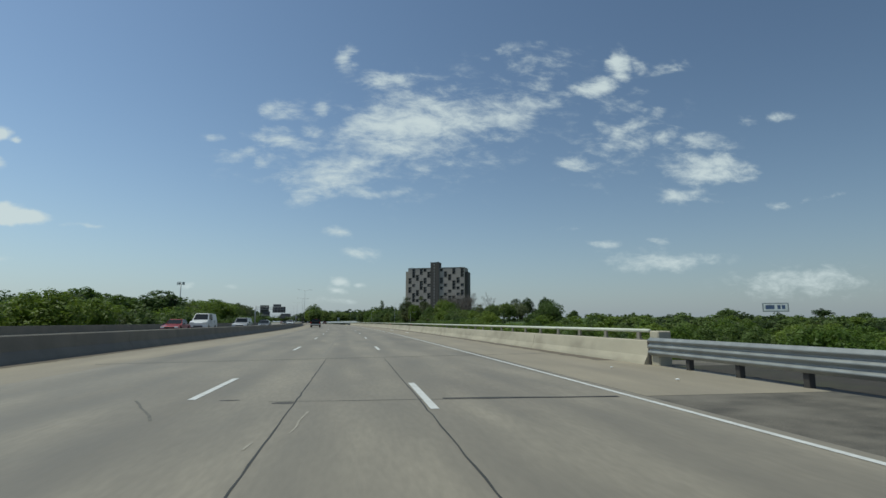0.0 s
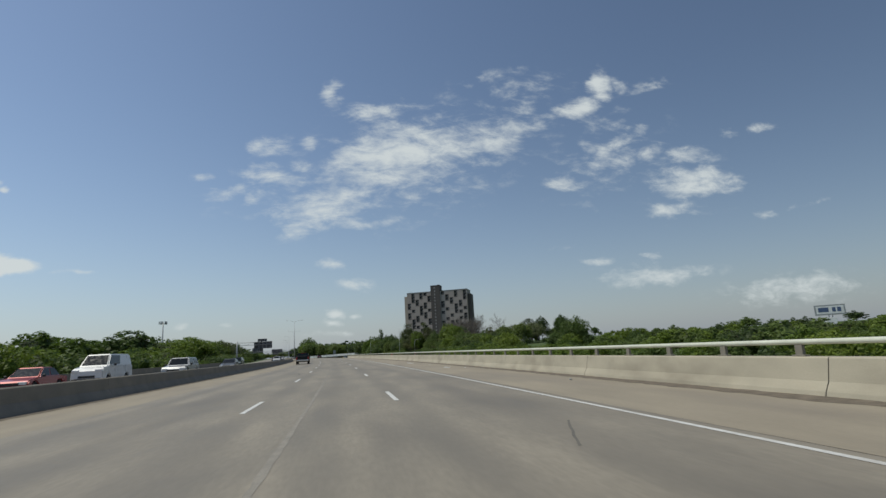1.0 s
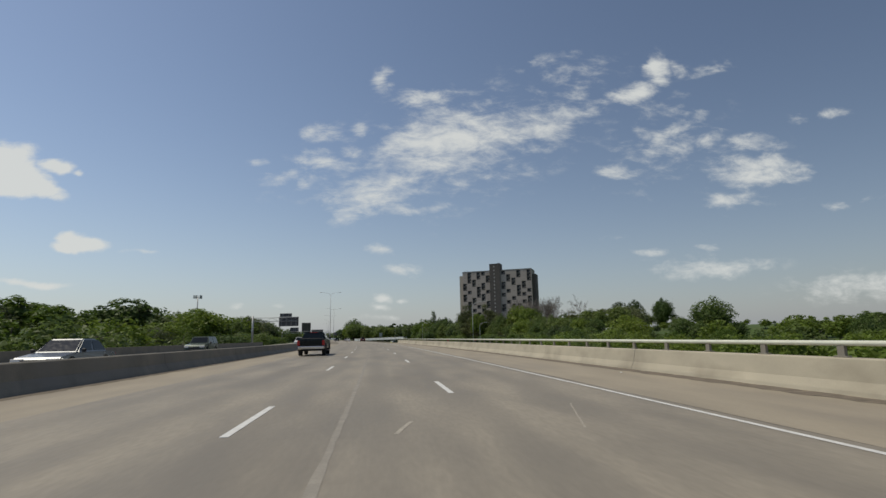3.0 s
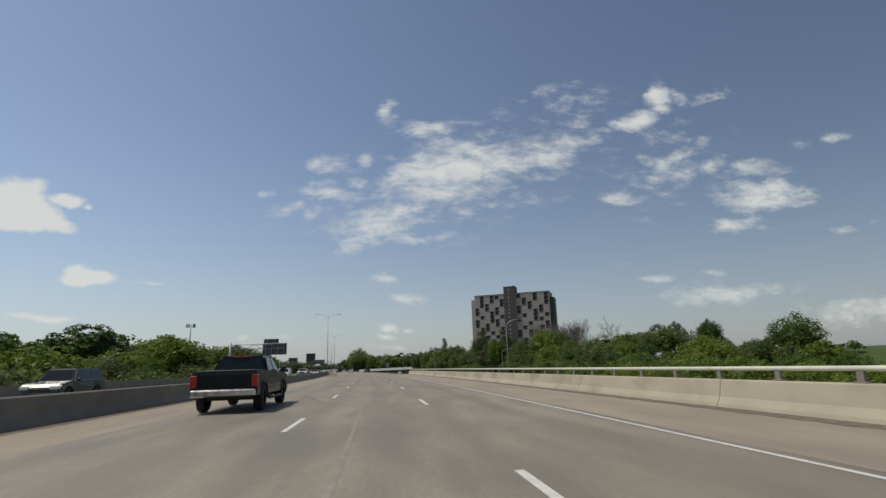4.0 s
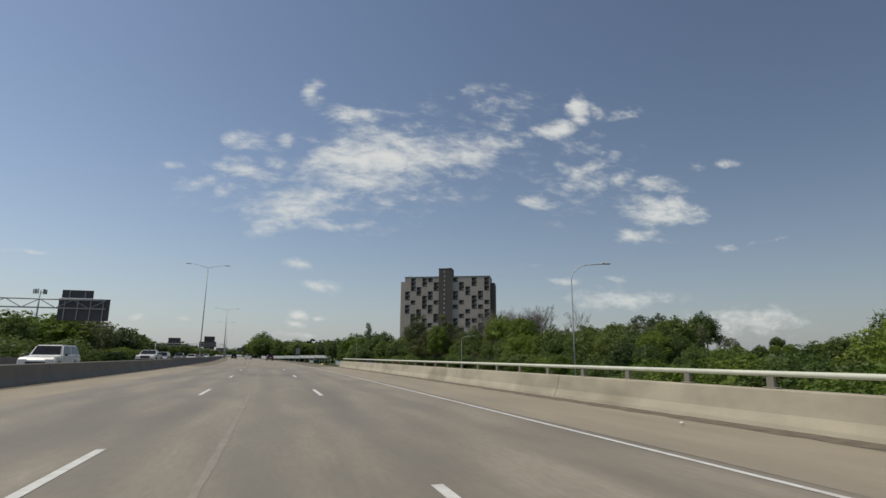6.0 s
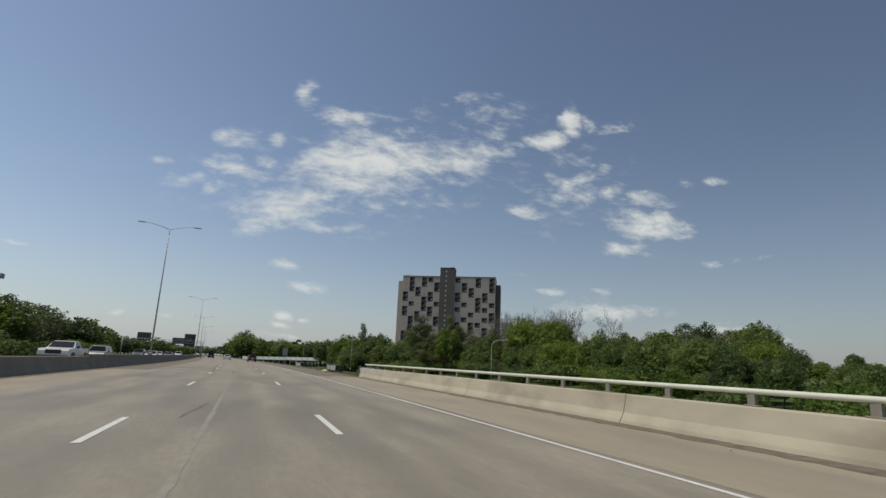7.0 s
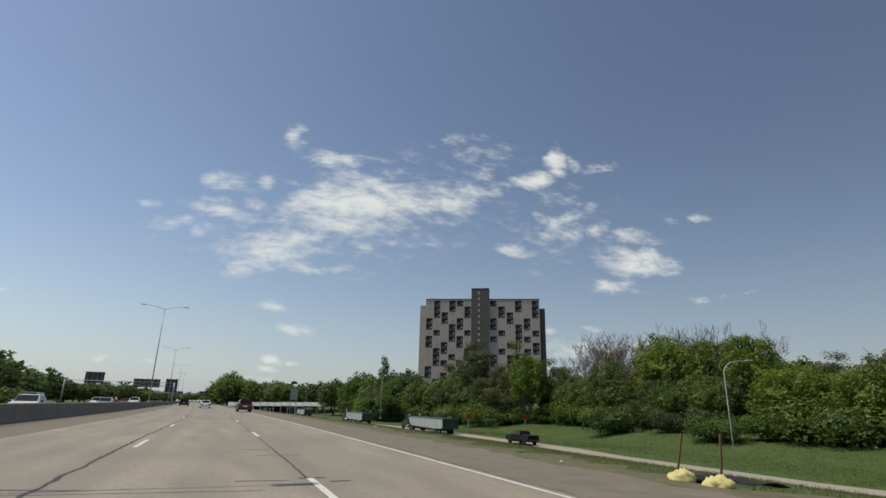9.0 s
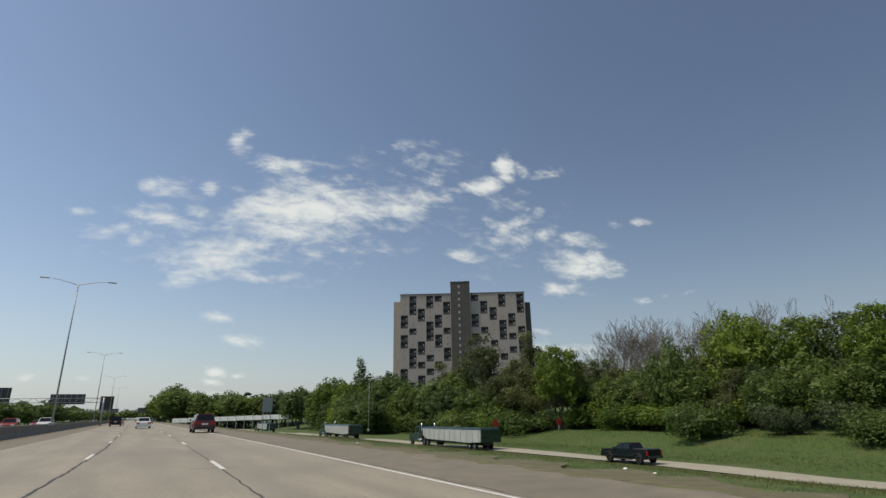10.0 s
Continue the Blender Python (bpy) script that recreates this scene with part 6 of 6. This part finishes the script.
# ahead in the same direction
make_car("suv", "dark red sport utility car with lit rear lamps ahead", "car", P_DARKRED, 4.4, 1.76, 1.6, "suv").matrix_world = road_pose(4.4, 292.0)
make_car("sedan", "white sedan car ahead on the freeway", "car", P_WHITE, 4.7, 1.82, 1.46, "sedan").matrix_world = road_pose(0.15, 325.0)
make_car("suv", "black sport utility car ahead on the freeway", "car", P_BLACK, 4.8, 1.95, 1.8, "suv").matrix_world = road_pose(-4.0, 357.0)
make_car("sedan", "silver sedan car far ahead", "car", P_SILVER, 4.6, 1.8, 1.45, "sedan").matrix_world = road_pose(-3.9, 390.0)
make_car("hatchback", "pale hatchback car far ahead on the freeway", "car", P_SILVER, 4.2, 1.76, 1.5, "hatch").matrix_world = road_pose(3.2, 420.0)
# oncoming
make_car("panel_van", "white high roof panel van with ladder rack", "van", P_WHITE, 5.4, 1.95, 2.15, "van").matrix_world = road_pose(-16.5, 66.0, 180)
make_car("sedan", "red sedan car in the oncoming lanes", "car", P_RED, 4.5, 1.8, 1.45, "sedan").matrix_world = road_pose(-17.6, 59.0, 180)
make_car("minivan", "silver minivan in the oncoming lanes", "car", P_SILVER, 4.9, 1.9, 1.7, "suv").matrix_world = road_pose(-13.4, 74.0, 180)
make_car("sedan", "dark grey sedan in the oncoming lanes", "car", P_GREY, 4.6, 1.8, 1.45, "sedan").matrix_world = road_pose(-13.2, 96.0, 180)
make_car("suv", "dark green sport utility car oncoming", "car", P_GREEN, 4.7, 1.9, 1.72, "suv").matrix_world = road_pose(-16.8, 126.0, 180)
make_car("minivan", "white minivan in the oncoming lanes", "car", P_WHITE, 4.9, 1.9, 1.75, "suv").matrix_world = road_pose(-13.2, 180.0, 180)
make_car("suv", "red sport utility car in the oncoming lanes", "car", P_RED, 4.6, 1.9, 1.7, "suv").matrix_world = road_pose(-16.8, 334.0, 180)
p = make_pickup("white crew cab pickup in the oncoming lanes", P_WHITE)
p.matrix_world = road_pose(-13.4, 213.5, 180)
make_car("suv", "silver compact utility car oncoming", "car", P_SILVER, 4.4, 1.85, 1.65, "suv").matrix_world = road_pose(-14.2, 229.0, 180)
make_car("sedan", "white sedan in the oncoming lanes", "car", P_WHITE, 4.6, 1.8, 1.45, "sedan").matrix_world = road_pose(-13.0, 262.0, 180)
make_car("suv", "dark grey utility car oncoming beside the median", "car", P_GREY, 4.7, 1.9, 1.72, "suv").matrix_world = road_pose(-16.6, 276.0, 180)
make_car("sedan", "silver sedan in the far oncoming queue", "car", P_SILVER, 4.6, 1.8, 1.45, "sedan").matrix_world = road_pose(-13.2, 300.0, 180)
make_car("hatchback", "white hatchback in the far oncoming queue", "car", P_WHITE, 4.2, 1.76, 1.5, "hatch").matrix_world = road_pose(-16.8, 318.0, 180)
make_car("suv", "white utility car in the far oncoming queue", "car", P_WHITE, 4.7, 1.9, 1.74, "suv").matrix_world = road_pose(-13.2, 340.0, 180)
make_car("sedan", "red sedan in the far oncoming queue", "car", P_RED, 4.6, 1.8, 1.45, "sedan").matrix_world = road_pose(-17.0, 362.0, 180)


def ramp_pose(off, y):
    x = off + bend(y) - 0.00012 * (y - 260) ** 2
    return pose(x, y, ground_z(x, y) + 0.08, 0, 0, 7.5)


truck = make_truck("semi truck with pale tipping trailer on the ramp", "trucks on the ramp")
truck.matrix_world = ramp_pose(33.4, 300.5)
for y in (340.5, 398.0):
    copy_thing(truck, ramp_pose(33.6, y))
make_pickup("black crew cab pickup on the lower ramp", P_BLACK, rough=True).matrix_world = ramp_pose(33.4, 272.5) @ Matrix.Scale(0.8, 4)

# ---- small things on the verge and the shoulder ----
M_YELLOW = material("yellow_sack", (0.66, 0.57, 0.24), 0.8, vary=0.12, scale=6, fine=40, bump=0.5)
M_STAKE = material("rusty_stake", (0.17, 0.092, 0.05), 0.85, vary=0.2, scale=6, bump=0.3)
M_CLOTH = material("black_cloth", (0.02, 0.02, 0.02), 0.9, vary=0.2, scale=4)


def sandbag(x, y, length, turn, seed):
    bm = bmesh.new()
    bmesh.ops.create_uvsphere(bm, u_segments=20, v_segments=12, radius=1.0)
    for v in bm.verts:
        c = v.co
        n = noise.noise(c * 1.9 + Vector((seed, 0, 0))) * 0.5 + noise.noise(c * 4.5) * 0.35
        k = 1 + n
        pinch = 1 - 0.75 * max(0, c.x - 0.55) ** 1.2
        v.co = Vector((c.x * length / 2 * (1 + 0.2 * n), c.y * 0.2 * k * pinch, max(-0.12, c.z * 0.15 * k * pinch)))
    ob = finish("sandbag", bm, M_YELLOW, smooth=True)
    ob.matrix_world = pose(x, y, ground_z(x, y) + 0.13, 0, 0, turn)
    tagged(ob, "slumped yellow sandbag lying on the grass verge", "sandbag", "sandbags on the verge")


def stake(x, y, h, lean):
    bm = bmesh.new()
    box(bm, -0.022, 0.022, -0.015, 0.015, -0.3, h, 0.004)
    ob = finish("stake", bm, M_STAKE)
    ob.matrix_world = pose(x, y, ground_z(x, y), 0, lean, 0)
    tagged(ob, "rusty brown stake driven into the verge", "stake", "stakes on the verge")


sandbag(-3.7, 223.1, 0.68, 15, 3)
sandbag(-3.65, 222.2, 0.62, -5, 8)
stake(-3.6, 223.4, 0.98, 14)
stake(-3.25, 222.6, 0.98, 7)
bm = bmesh.new()
bmesh.ops.create_grid(bm, x_segments=14, y_segments=10, size=0.5)
for v in bm.verts:
    v.co = Vector((v.co.x * 1.9, v.co.y * 0.9, 0.06 + 0.09 * noise.noise(v.co * 3.1)))
bmesh.ops.solidify(bm, geom=bm.faces[:], thickness=0.015)
ob = finish("folded_sign", bm, M_CLOTH)
ob.matrix_world = pose(-2.5, 223.2, ground_z(-2.5, 223.2) + 0.03, 0, 4, -14)
tagged(ob, "black folded roll-up sign lying in the grass", "folded sign")


def litter():
    rng = random.Random(77)
    spots = [(7.2, 40), (7.3, 55), (7.1, 66), (7.0, 71), (7.3, 88), (7.25, 150), (7.4, 172), (7.0, 12.0), (6.9, 9.0), (7.6, 214), (8.0, 217), (7.7, 226), (8.4, 231), (7.8, 238), (8.8, 246), (7.9, 252), (8.2, 262), (9.0, 247)]
    for n, (off, y) in enumerate(spots):
        bm = bmesh.new()
        bmesh.ops.create_icosphere(bm, subdivisions=2, radius=rng.uniform(0.025, 0.055))
        for v in bm.verts:
            v.co *= 1 + 0.5 * noise.noise(v.co * 14 + Vector((n, 0, 0)))
            v.co.z *= 0.5
        ob = finish("litter", bm, M_WHITE if n % 3 else M_SIGNGREY)
        x = off + bend(y)
        ob.matrix_world = pose(x, y, (0.04 if y < 206 else max(0.0, ground_z(x, y)) + 0.05), 0, 0, rng.uniform(0, 180))
        tagged(ob, "crumpled pale scrap of litter by the roadside", "litter", "roadside litter")
    for off, y, L in ((7.0, 74.5, 1.6), (6.9, 57.5, 0.8)):
        bm = bmesh.new()
        box(bm, -0.05, 0.05, 0, L, 0.004, 0.03, 0.008)
        ob = finish("plank", bm, M_WHITE)
        ob.matrix_world = pose(off + bend(y), y, 0.0, 0, 0, 14)
        tagged(ob, "pale plank lying on the bridge shoulder", "plank", "planks on the shoulder")


litter()


def grass_blades(seed, n, base, near, label, wide=17.0, y0=206.5, long=75, tall=1.0):
    """Fine blades on the verge, thin at the dusty edge and denser down the slope."""
    rng = np.random.default_rng(seed)
    y = y0 + long * rng.random(n) ** 1.3
    off = near + wide * rng.random(n)
    verts, faces = [], []
    k = 0
    for o, v in zip(off, y):
        clump = noise.noise(Vector((o * 0.8, v * 0.5, seed))) + 0.6 * noise.noise(Vector((o * 2.3, v * 1.7, seed)))
        if clump < 0.25 - 0.3 * (o - near):
            continue
        x = o + bend(v)
        z = ground_z(x, v)
        h = tall * rng.uniform(0.025, 0.08) * (0.6 + 0.1 * min(4.0, o - near)) * (1 + 0.6 * clump)
        a = rng.uniform(0, 6.28)
        w = rng.uniform(0.005, 0.014) * tall
        c, s = math.cos(a) * w, math.sin(a) * w
        lx, ly = rng.normal(0, 0.05, 2)
        verts += [(x - c, v - s, z - 0.02), (x + c, v + s, z - 0.02), (x + lx, v + ly, z + h)]
        faces.append((k, k + 1, k + 2))
        k += 3
    me = mesh_from("grass", verts, faces, leaf_material("grass_blade", base))
    tagged(new("grass", me), label, "grass", kind="stuff")


grass_blades(4, 80000, (0.12, 0.165, 0.04), 8.4, "green grass blades on the verge", tall=0.8)
grass_blades(6, 65000, (0.2, 0.175, 0.08), 7.8, "dry straw coloured grass blades at the verge's edge")
grass_blades(8, 50000, (0.105, 0.155, 0.027), 37.0, "long green grass on the slope below the wood", 22.0, 240.0, 85, 2.0)
